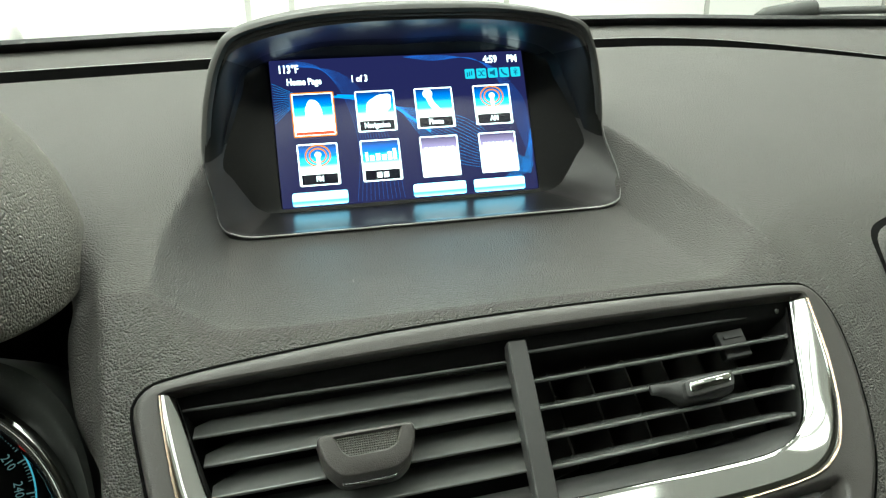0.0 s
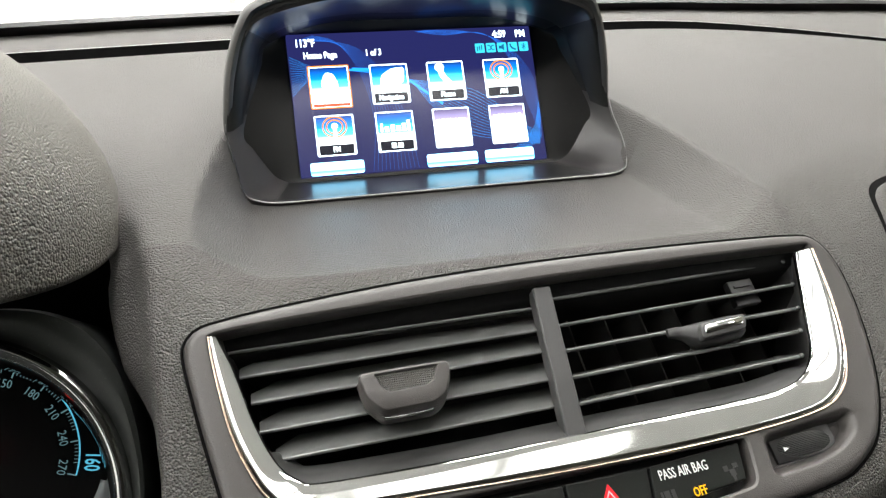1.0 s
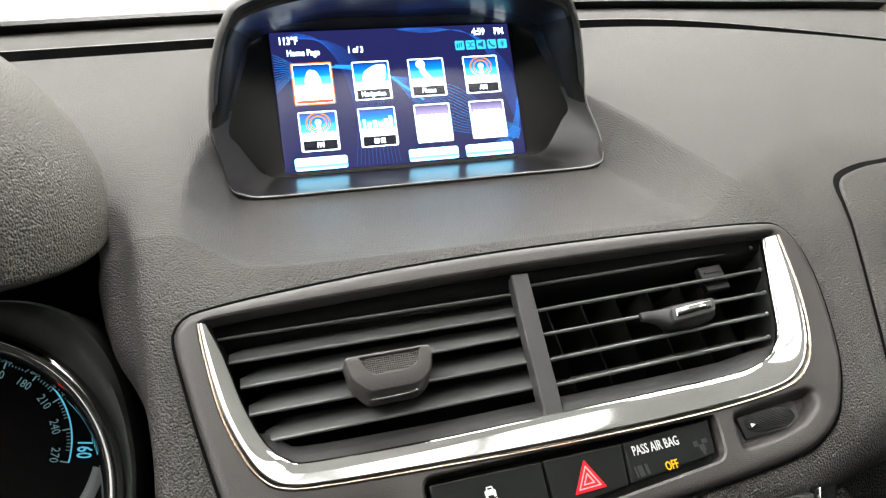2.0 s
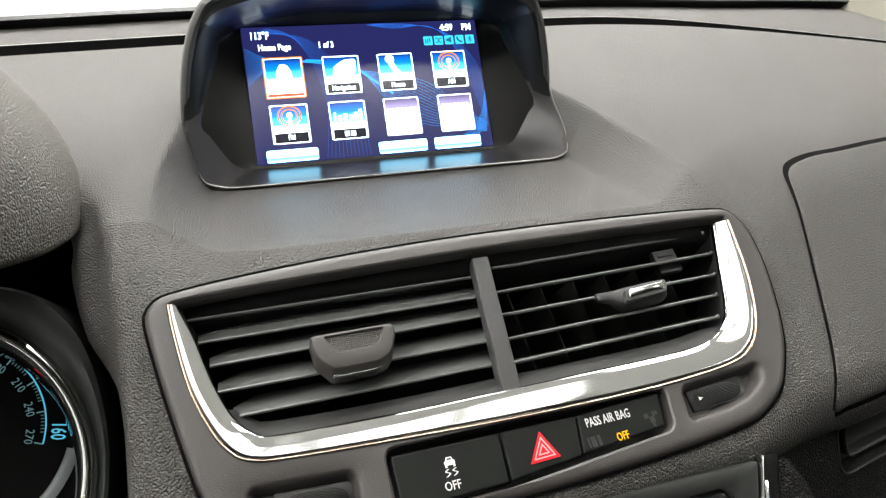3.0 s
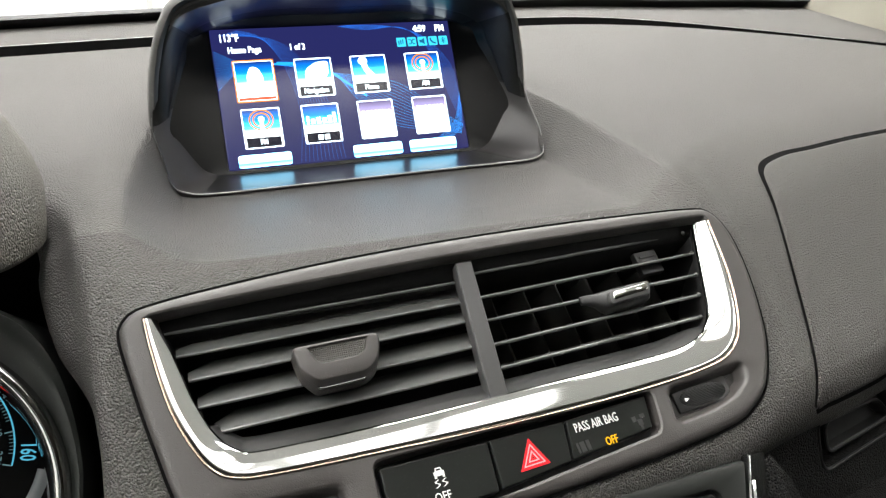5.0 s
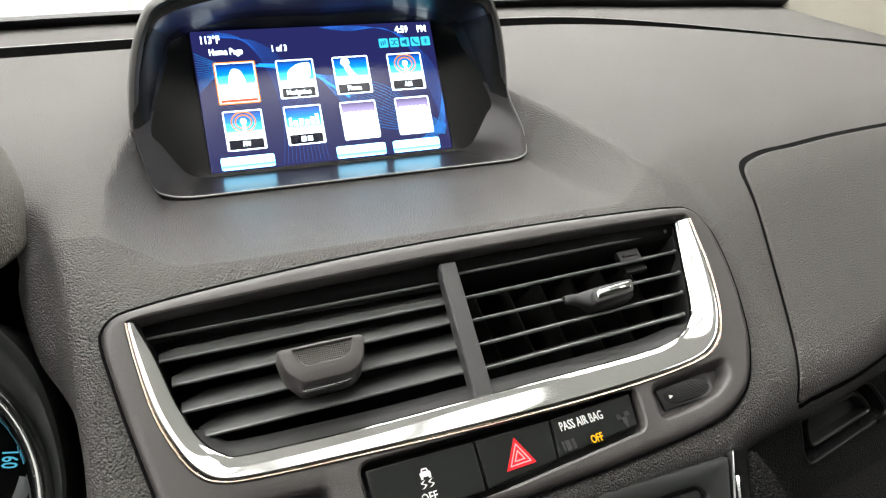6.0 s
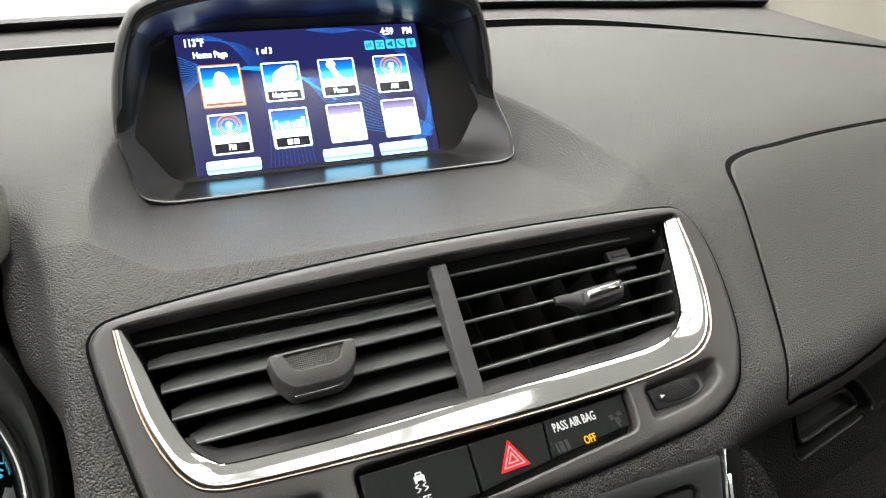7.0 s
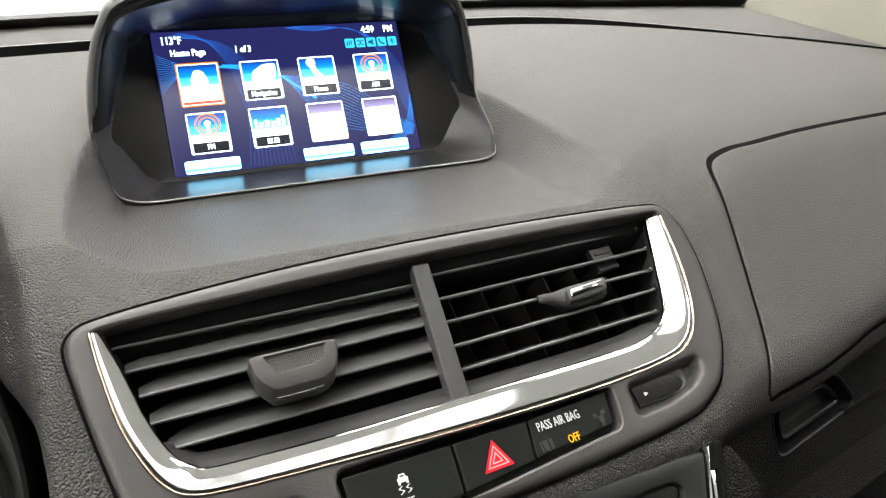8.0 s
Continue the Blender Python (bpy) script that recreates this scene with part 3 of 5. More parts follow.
    loft(bm, [[(-0.003, -0.0012, 0.004), (-0.003, 0.0012, 0.004), (0.009, 0.0006, 0.004), (0.009, -0.0006, 0.004)], [(-0.003, -0.0012, 0.005), (-0.003, 0.0012, 0.005), (0.009, 0.0004, 0.005), (0.009, -0.0004, 0.005)]], cap_first=True, cap_last=True)
    part("needle", bm, RED, t, "glowing red needle").matrix_basis = dial @ Matrix.Rotation(radians(31), 4, "Z")
    # dark backing behind and around the dial
    bm = bmesh.new()
    box(bm, -0.2, 0.092, -0.12, 0.12, -0.095, -0.085)
    part("backing", bm, VOID, t, "black backing").matrix_basis = GAUGE


SHROUD = worn(material("shroud_plastic", (0.016, 0.019, 0.017)), (0.045, 0.05, 0.045), (0.028, 0.032, 0.029), 25, 0.42, 0.08, 0.12)
SILVER = worn(material("brushed_silver", (0.6, 0.62, 0.62), 0.42), (0.3, 0.32, 0.33), (0.22, 0.24, 0.25), 60, 0.42, 0.05)
DIAL = material("dial_black", (0.004, 0.004, 0.004), 0.6, 0.0, 0.08)
cluster()


# ---- the centre panel with its vents ----
def fill_between(bm, loops, h):
    """A flat sheet at height h inside the first loop and outside the others; returns each loop's vertices."""
    rings, edges = [], []
    for loop in loops:
        vs = [bm.verts.new((p[0], p[1], h)) for p in loop]
        rings.append(vs)
        edges += [bm.edges.new((vs[i], vs[(i + 1) % len(vs)])) for i in range(len(vs))]
    bmesh.ops.triangle_fill(bm, use_beauty=True, use_dissolve=False, edges=edges, normal=(0, 0, 1))
    return rings


def skirt(bm, top, steps):
    """Walls from a ring of vertices down through further (loop, height) steps."""
    prev = top
    for loop, h in steps:
        cur = [bm.verts.new((p[0], p[1], h)) for p in loop]
        for i in range(len(cur)):
            j = (i + 1) % len(cur)
            bm.faces.new((prev[i], prev[j], cur[j], cur[i]))
        prev = cur
    return prev


CHROME_OUT = mm([(-122.0, -3.2), (-120.6, -15.8), (-116.4, -38.5), (-110.4, -54.3), (-105.2, -62.6), (-99.2, -66.6), (-86.5, -68.4), (-46, -69.4), (-1.6, -69.9), (47.6, -69.1), (80, -67.2), (101, -64.3), (110.5, -60), (116.8, -53.5), (122.6, -41.3), (127.2, -22), (129.8, 2.6)])
CHROME_IN = mm([(-118.0, -3.2), (-115.2, -13), (-112.2, -24), (-109.2, -35), (-105.2, -45.5), (-101.5, -52), (-96.5, -56.6), (-88.3, -58.9), (-43.7, -59), (-2.7, -57.8), (52.8, -56.1), (80, -54.9), (92, -53.4), (100, -50.8), (105.2, -47), (110.8, -39), (117, -19), (123.4, 3.0)])
OPENING = CHROME_OUT + mm([(128.5, 4.6), (123, 5.3), (62.7, 5.1), (2.6, 4.0), (-54, 1.8), (-98.6, -0.6), (-118, -2.2)])
BUTTON_HOLE = rounded(mm([(-52.3, -72.9), (64.9, -69.0), (62.6, -86.4), (-8, -94.6), (-51.5, -95.8)]), 0.0042)
WHEEL_HOLE = rounded(mm([(73.2, -71.6), (111.5, -67.4), (110.4, -73.5), (101.5, -79.2), (89.4, -82.4), (71.6, -84.2)]), 0.0026)
WHEEL_HOLE_B = rounded(mm([(-64.5, -78.0), (-101.5, -77.6), (-98.5, -85.5), (-90.0, -91.2), (-64.0, -91.7)]), 0.0035)


def surround(t):
    outer = spline(OUTLINE, 200, closed=True)
    opening = spline(OPENING, 200, closed=True)
    bm = bmesh.new()
    rings = fill_between(bm, [inset(outer, 0.0042), inset(opening, -0.0012), inset(BUTTON_HOLE, -0.0012), inset(WHEEL_HOLE, -0.0022), inset(WHEEL_HOLE_B, -0.0022)], 0.0032)
    skirt(bm, rings[0], [(inset(outer, 0.0030), 0.00305), (inset(outer, 0.0018), 0.0026), (inset(outer, 0.0008), 0.0018), (inset(outer, 0.0002), 0.0006), (outer, -0.001), (outer, -0.006)])
    skirt(bm, rings[1], [(inset(opening, -0.0004), 0.0027), (opening, 0.0015), (inset(opening, 0.0002), -0.004)])
    skirt(bm, rings[2], [(inset(BUTTON_HOLE, -0.0004), 0.0026), (BUTTON_HOLE, 0.0012), (BUTTON_HOLE, -0.008)])
    for ring, loop in ((rings[3], WHEEL_HOLE), (rings[4], WHEEL_HOLE_B)):
        last = skirt(bm, ring, [(inset(loop, -0.0012), 0.0027), (inset(loop, -0.0003), 0.0014), (inset(loop, 0.0006), -0.0012), (inset(loop, 0.0016), -0.0032)])
        bm.faces.new(last)
    part("surround", bm, SATIN, t, "grey satin plastic frame", smooth=32).matrix_basis = PANEL
    # soft dark seam where the frame meets the grained skin
    bm = bmesh.new()
    loft(bm, [flat(inset(outer, -0.0009), 0.0006), flat(inset(outer, 0.0004), 0.0006)])
    part("seam", bm, VOID, t, "thin black seam").matrix_basis = PANEL


def chrome_band(t):
    a, b = spline(CHROME_OUT, 150), spline(CHROME_IN, 150)
    bm = bmesh.new()
    rings = []
    for s, h in ((0.0, -0.003), (0.0, 0.0024), (0.04, 0.0033), (0.12, 0.0034), (0.3, 0.0030), (0.5, 0.0024), (0.7, 0.0016), (0.88, 0.0008), (0.97, 0.0002), (1.0, -0.0004), (1.0, -0.0016)):
        rings.append([(*(p * (1 - s) + q * s), h) for p, q in zip(a, b)])
    vs = loft(bm, rings, closed=False)
    for k in (0, -1):
        bm.faces.new([ring[k] for ring in vs])
    part("chrome_band", bm, CHROME, t, "polished chrome band round the vents", smooth=50).matrix_basis = PANEL
    # thin bronze-tinted flange along its outer edge
    n = np.gradient(a, axis=0)
    n = np.stack([-n[:, 1], n[:, 0]], axis=1) / np.linalg.norm(n, axis=1, keepdims=True)
    bm = bmesh.new()
    loft(bm, [[(*p, h) for p in a - n * by] for by, h in ((-0.0003, 0.0026), (0.0001, 0.0036), (0.0005, 0.0038), (0.0008, 0.0036), (0.0010, 0.0024))], closed=False)
    part("flange", bm, BRONZE, t, "thin bronze-tinted chrome flange", smooth=70).matrix_basis = PANEL


def vent_box(t):
    # duct walls and black depth behind the slats
    opening = inset(spline(OPENING, 160, closed=True), 0.0)
    inner = inset(opening, 0.0065)
    bm = bmesh.new()
    loft(bm, [flat(inset(opening, -0.003), -0.0042), flat(inset(opening, 0.004), -0.006), flat(inner, -0.009), flat(inset(opening, 0.011), -0.055)], cap_last=True)
    part("duct", bm, DUCT, t, "black duct behind the slats", smooth=50).matrix_basis = PANEL
    # dark sill just inside the chrome: it flares at the ends and rises into the duct along the foot
    edge = spline(CHROME_IN, 120)
    bm = bmesh.new()
    rings = []
    for h, flare, lift in ((-0.0010, 0.0, 0.0), (-0.0018, 0.0003, 0.0009), (-0.0045, 0.0020, 0.0036), (-0.009, 0.0028, 0.0078), (-0.030, 0.0030, 0.0110)):
        rings.append([(p[0] + flare * smooth((p[0] - 0.095) / 0.015), p[1] + lift * smooth((-p[1] - 0.042) / 0.012), h) for p in edge])
    loft(bm, rings, closed=False)
    part("sill", bm, SILL, t, "dark plastic sill inside the chrome", smooth=40).matrix_basis = PANEL
    bm = bmesh.new()
    x = [(1.6, 9.1, 1.4), (-1.3, 6.6, -57.8)]
    top, foot = x
    prof = [[(a / 1000, w / 1000, h) for a, h in ((l, -0.007), (l, -0.0006), (l + 0.5, 0.0), (r - 0.5, 0.0), (r, -0.0006), (r, -0.007))] for l, r, w in (top, foot)]
    loft(bm, prof, closed=True, cap_first=True, cap_last=True)
    part("divider", bm, WHEELMAT, t, "dark satin upright divider").matrix_basis = PANEL


def blade(u0, w0, u1, w1, h, chord, rise, thick, notch=False):
    """One slat from end to end: front edge rounded, its broad face tilted up into the duct."""
    bm = bmesh.new()
    rings = []
    for s in np.linspace(0, 1, 14):
        u, w = u0 + (u1 - u0) * s, w0 + (w1 - w0) * s
        back = chord if not notch or s > 0.05 else chord * 0.45
        up = rise if not notch or s > 0.05 else rise * 0.45
        r = thick * 0.5
        crown = 90 - math.degrees(math.atan2(up, back))
        nose = [(u, w + r * math.sin(radians(a)), h - r + r * math.cos(radians(a))) for a in np.linspace(crown - 180, crown, 9)]
        side = np.array([r * math.sin(radians(crown)), r * math.cos(radians(crown))])
        rings.append(nose + [(u, w + up + side[0], h - back + side[1]), (u, w + up - side[0], h - back - side[1])])
    loft(bm, rings, cap_first=True, cap_last=True)
    return bm


def vents(t):
    left = [(-117, 6.3, 4.6, 4.2), (-113.4, 16.4, 4.6, 13.9), (-110.1, 26.6, 4.6, 22.8), (-107.9, 37.4, 4.2, 34.3), (-103.2, 47.9, 3.6, 44.8)]
    for k, (u0, v0, u1, v1) in enumerate(left):
        bm = blade(u0 / 1000, -v0 / 1000, u1 / 1000, -v1 / 1000, -0.006, 0.0115, 0.0100 if k else 0.002, 0.0014, notch=k > 0)
        part("slat", bm, SLATMAT, t, smooth=40).matrix_basis = PANEL
    right = [(8, 1.5, 121.9, -2.2), (8, 13.2, 121.6, 9.0), (8, 24.0, 118.6, 20.1), (7, 35.1, 114.8, 30.2), (6.5, 45.6, 110.3, 40.7)]
    for u0, v0, u1, v1 in right:
        bm = blade(u0 / 1000, -v0 / 1000, u1 / 1000, -v1 / 1000, -0.006, 0.012, 0.0040, 0.0017)
        s = part("slat", bm, SLATMAT, t, smooth=40)
        s.matrix_basis = PANEL
        bm = bmesh.new()
        bmesh.ops.create_uvsphere(bm, u_segments=10, v_segments=6, radius=0.0012, matrix=Matrix.Translation((u1 / 1000 - 0.0008, -v1 / 1000, -0.0062)))
        part("pin", bm, SLATMAT, s, smooth=60).matrix_basis = PANEL
    # upright vanes deeper in the open vent
    for u in (20, 37, 54, 71, 88, 104):
        bm = bmesh.new()
        box(bm, -0.0006, 0.0006, -0.026, 0.026, -0.010, 0.010, pose(u / 1000, -0.018, -0.036, 0, 24, 4), 0.0003)
        part("vane", bm, VANE, t, "black upright vane").matrix_basis = PANEL
    bm = bmesh.new()
    box(bm, -0.006, 0.006, -0.006, 0.006, -0.002, 0.002, PANEL @ pose(0.1000, -0.0075, -0.013, 0, 0, 3), 0.0006)
    box(bm, -0.004, 0.004, 0.0022, 0.0032, 0.0018, 0.0028, PANEL @ pose(0.1000, -0.0075, -0.013, 0, 0, 3))
    part("clip", bm, BLACK, t, "small black plastic clip")


def slider(t):
    """The thumb tab on the closed vent: a tapered pad with a dimpled inset and a chrome lip."""
    shape = rounded(mm([(-72.8, -25.0), (-38.8, -24.3), (-39.4, -31.0), (-42.0, -38.0), (-46.6, -41.4), (-65.4, -41.9), (-71.0, -35.5)]), 0.0026, 6)
    crown = rounded(mm([(-72.4, -25.0), (-39.2, -24.3), (-39.8, -30.4), (-42.2, -36.0), (-47.0, -39.0), (-65.0, -39.6), (-70.4, -34.0)]), 0.0024, 6)
    bm = bmesh.new()
    tops = rounded(mm([(-67.2, -25.9), (-43.0, -25.2), (-45.6, -31.2), (-49.4, -32.9), (-62.2, -33.4), (-64.6, -31.6)]), 0.0011, 6)
    rings = fill_between(bm, [inset(crown, 0.0006), tops], 0.0042)
    skirt(bm, rings[0], [(inset(crown, 0.0002), 0.0040), (crown, 0.0036), (inset(crown, -0.0004), 0.0028), (shape, -0.0015), (inset(shape, -0.0002), -0.005), (inset(shape, 0.002), -0.013)])
    skirt(bm, rings[1], [(inset(tops, 0.0003), 0.0039), (inset(tops, 0.0006), 0.0034)])
    tab = part("slider_tab", bm, SATIN, t, "grey thumb tab", smooth=40)
    tab.matrix_basis = PANEL
    bm = bmesh.new()
    inner = inset(tops, 0.0006)
    loft(bm, [flat(inner, 0.0026), flat(inner, 0.0034)], cap_last=True)
    part("inset", bm, DIMPLE, tab, "dimpled grey inset").matrix_basis = PANEL
    bm = bmesh.new()
    # a bent wire along the tab's lower face, its ends turned up
    wire_path = spline(mm([(-65.2, -38.6, 2.2), (-65.4, -40.2, 1.0), (-64.2, -41.2, 0.4), (-56, -41.1, 0.4), (-48.4, -40.6, 0.4), (-47.2, -39.8, 0.9), (-47.2, -38.4, 2.2)]), 40)
    loft(bm, [[tuple(p + np.array([0, 0.00055 * math.cos(a), 0.00055 * math.sin(a)])) for p in wire_path] for a in np.linspace(0, 2 * math.pi, 9)], closed=False)
    part("lip", bm, CHROME, tab, "thin chrome lip", smooth=50).matrix_basis = PANEL


def knob(t):
    """The thumb slider on the open vent: a smooth dark pod with a chrome inlay."""
    bm = bmesh.new()
    path = [(54.0, -23.4, 0.0012), (54.4, -23.4, 0.0019), (58, -23.8, 0.0024), (61, -24.6, 0.0030), (63.5, -25.7, 0.0041), (66, -26.3, 0.0049), (74, -25.9, 0.0051), (82, -25.2, 0.0049), (85.6, -24.9, 0.0044), (87.0, -24.8, 0.0034)]
    rings = []
    for u, w, r in path:
        ring = []
        for a in np.linspace(0, 2 * math.pi, 20, endpoint=False):
            c, s = math.cos(a), math.sin(a)
            ring.append((u / 1000, w / 1000 + r * math.copysign(abs(c) ** 0.6, c), -0.0052 + 0.0046 * (r / 0.0044) ** 1.5 * math.copysign(abs(s) ** 0.6, s)))
        rings.append(ring)
    loft(bm, rings, cap_first=True, cap_last=True)
    pod = part("knob", bm, BLACK, t, "smooth dark thumb slider", smooth=60)
    pod.matrix_basis = PANEL
    bm = bmesh.new()
    slab(bm, rounded(mm([(65.0, -23.6), (86.4, -21.6), (85.2, -28.0), (64.0, -30.2)]), 0.0022), -0.003, 0.0022, 0.0009)
    part("rim", bm, WHEELMAT, pod, "raised black rim", smooth=40).matrix_basis = PANEL
    bm = bmesh.new()
    slab(bm, rounded(mm([(66.6, -24.6), (84.8, -22.9), (83.8, -26.4), (65.8, -28.4)]), 0.0011), 0.0012, 0.0026, 0.0004)
    part("inlay", bm, CHROME, pod, "chrome inlay", smooth=50).matrix_basis = PANEL


def button(t, corners, name, label):
    loop = rounded(mm(corners), 0.0008, 4)
    bm = bmesh.new()
    slab(bm, loop, -0.006, 0.0012, 0.0006)
    b = part(name, bm, GLOSS, t, label)
    b.matrix_basis = PANEL
    return b


def at_panel(u, w, h, turn=0.0):
    return Matrix.Translation((u / 1000, w / 1000, h)) @ Matrix.Rotation(radians(turn), 4, "Z")


def buttons(t):
    esc = button(t, [(-50.2, -75.0), (-8.3, -74.3), (-9.0, -92.6), (-50.0, -94.6)], "stability_button", "black button with a white skidding car mark")
    haz = button(t, [(-7.4, -74.2), (24.1, -73.6), (22.0, -88.6), (-7.8, -92.3)], "hazard_button", "black button with a red warning triangle")
    bag = button(t, [(25.0, -73.6), (62.2, -70.9), (60.2, -83.9), (22.9, -88.4)], "airbag_lamp", "black lamp window of the passenger airbag")
    # skidding car over OFF
    bm = bmesh.new()
    m = at_panel(-29.4, -81.2, 0.0012, 1.5) @ Matrix.Diagonal((0.74, 0.74, 1, 1))
    loft(bm, [[tuple(m @ Vector(p)) for p in ((-0.0026, -0.0014, h), (0.0026, -0.0014, h), (0.0028, 0.0006, h), (0.0019, 0.0010, h), (0.0014, 0.0026, h), (-0.0014, 0.0026, h), (-0.0019, 0.0010, h), (-0.0028, 0.0006, h))] for h in (0.0, 0.0002)], cap_first=True, cap_last=True)
    box(bm, -0.0026, -0.0015, -0.0024, -0.0014, 0, 0.0002, m)
    box(bm, 0.0015, 0.0026, -0.0024, -0.0014, 0, 0.0002, m)
    for side in (-0.002, 0.0018):
        pts = spline([(side + dx, y) for dx, y in ((0.0008, -0.003), (-0.001, -0.0042), (0.0010, -0.0054), (-0.0010, -0.0068))], 14)
        loft(bm, [[tuple(m @ Vector((p[0] + dx, p[1], 0.0002))) for p in pts] for dx in (-0.0005, 0.0005)], closed=False)
    part("mark", bm, MARK, esc, "white skidding car mark").matrix_basis = PANEL
    bm = bmesh.new()
    box(bm, -0.0011, 0.0011, 0.0012, 0.0020, 0.0, 0.0003, m)
    part("mark_window", bm, GLOSS, esc).matrix_basis = PANEL
    part("lettering", letters("OFF", 0.0046, at_panel(-30.0, -89.6, 0.0013, 2.0), 0.78, 0.00015, "CENTER", 0.004), MARK, esc, "white letters").matrix_basis = PANEL
    # warning triangle: nested outlines
    c = (7.3, -84.0)

    def tri(k, h):
        pts = [(-7.0, -4.5), (6.7, -3.7), (0.4, 8.0)]
        return rounded([((c[0] + x * k) / 1000, (c[1] + y * k) / 1000) for x, y in pts], 0.0003 * k + 0.0001, 3)

    for name, mat, a, b in (("triangle", RED_GLOWING, 0.92, 0.70), ("triangle", PINK, 0.66, 0.56), ("triangle", RED_GLOWING, 0.54, 0.36), ("triangle", PINK, 0.34, 0.24), ("triangle", RED_GLOWING, 0.22, 0.06)):
        bm = bmesh.new()
        loft(bm, [flat(tri(a, 0), 0.0013), flat(tri(a, 0), 0.0015), flat(tri(b, 0), 0.0015), flat(tri(b, 0), 0.0013)])
        part(name, bm, mat, haz, "red triangle outline" if mat is RED_GLOWING else "pale pink triangle outline").matrix_basis = PANEL
    part("lettering", letters("PASS AIR BAG", 0.0051, at_panel(37.2, -77.0, 0.0013, 2.4), 0.63, 0.00015, "CENTER", 0.0), MARK, bag, "white letters").matrix_basis = PANEL
    part("lettering", letters("OFF", 0.0046, at_panel(41.0, -84.9, 0.0013, 3.5), 0.68, 0.00015, "CENTER", 0.006), AMBER, bag, "lit amber letters").matrix_basis = PANEL
    bm = bmesh.new()
    bmx = at_panel(55.6, -79.8, 0.0012, 4)
    box(bm, -0.0010, 0.0012, -0.0022, 0.0002, 0, 0.00015, bmx)
    box(bm, -0.0030, -0.0012, -0.0002, 0.0018, 0, 0.00015, bmx)
    box(bm, 0.0008, 0.0030, 0.0004, 0.0020, 0, 0.00015, bmx)
    box(bm, -0.0006, 0.0006, -0.0040, -0.0022, 0, 0.00015, bmx)
    part("mark", bm, DIMMARK, bag, "dim unlit airbag mark").matrix_basis = PANEL
    bm = bmesh.new()
    box(bm, -0.0030, -0.0022, -0.002, 0.002, 0, 0.00015, at_panel(29.0, -84.6, 0.0012, 4))
    box(bm, -0.0016, 0.0004, -0.002, 0.002, 0, 0.00015, at_panel(29.0, -84.6, 0.0012, 4))
    box(bm, 0.0012, 0.0026, -0.002, 0.002, 0, 0.00015, at_panel(29.0, -84.6, 0.0012, 4))
    part("mark", bm, DIMMARK, bag, "dim unlit lettering").matrix_basis = PANEL


def thumbwheel(t, c, turn):
    m = PANEL @ at_panel(c[0], c[1], -0.0032, turn)
    bm = bmesh.new()
    box(bm, -0.0138, 0.0138, -0.0050, 0.0050, -0.006, 0.0013, None, 0.0008)
    seat = part("wheel_slot", bm, BLACK, t, "black slot of the thumb wheel", smooth=40)
    seat.matrix_basis = m
    bm = bmesh.new()
    # a barrel whose fine ribs run along its length
    rings = []
    for k in range(27):
        w = -0.0039 + 0.0078 * k / 26
        r = 0.0215 - 0.0026 * abs(k / 13 - 1) ** 2.5 + (0.00022 if k % 2 else -0.00018)
        rings.append([(r * math.sin(a), w, r * math.cos(a) - 0.0168) for a in np.linspace(radians(-33), radians(33), 25)])
    loft(bm, rings, closed=False)
    part("wheel", bm, WHEELMAT, seat, "finely ribbed dark grey thumb wheel", smooth=25).matrix_basis = m
    bm = bmesh.new()
    loft(bm, [[(-0.0104, -0.0013, h), (-0.0104, 0.0003, h), (-0.0086, -0.0005, h + 0.0005)] for h in (0.0031, 0.0034)], cap_first=True, cap_last=True)
    part("arrow", bm, MARK, seat, "small white arrow").matrix_basis = m
    return seat


SILL = worn(material("sill_plastic", (0.03, 0.03, 0.03)), (0.02, 0.02, 0.0195), (0.015, 0.015, 0.0145), 25, 0.38, 0.06, 0.06)
WHEELMAT = worn(material("wheel_plastic", (0.03, 0.03, 0.03)), (0.034, 0.034, 0.033), (0.025, 0.025, 0.025), 25, 0.4, 0.06, 0.06)
DUCT = worn(material("duct_plastic", (0.012, 0.012, 0.012)), (0.004, 0.004, 0.004), (0.0025, 0.0025, 0.0025), 25, 0.55, 0.08, 0.02)
VANE = material("vane_plastic", (0.022, 0.022, 0.021), 0.5)
DUCT.node_tree.nodes["Principled BSDF"].inputs["Specular IOR Level"].default_value = 0.15
VANE.node_tree.nodes["Principled BSDF"].inputs["Specular IOR Level"].default_value = 0.2
GLOSS = worn(material("button_plastic", (0.008, 0.009, 0.008)), (0.010, 0.011, 0.010), (0.006, 0.007, 0.006), 30, 0.3, 0.05, 0.03)
GLOSS.node_tree.nodes["Principled BSDF"].inputs["Specular IOR Level"].default_value = 0.25
MARK = material("white_print", (0.85, 0.85, 0.83), 0.5)
DIMMARK = material("dim_print", (0.022, 0.022, 0.022), 0.4)
# red print with an added glow that brightens it
RED_GLOWING = glow("hazard_red_glowing_print", (0.7, 0.02, 0.03), 0.32)
RED_GLOWING.node_tree.nodes["Principled BSDF"].inputs["Base Color"].default_value = (0.5, 0.012, 0.018, 1)
PINK = material("hazard_pink_print", (0.72, 0.34, 0.36), 0.5)
AMBER = glow("amber_lamp", (1.0, 0.5, 0.015), 1.5)
DIMPLE = dotted(worn(material("dimpled_plastic", (0.07, 0.066, 0.062)), (0.075, 0.07, 0.066), (0.06, 0.057, 0.054), 30, 0.42, 0.05), 0.0008, 0.0016)


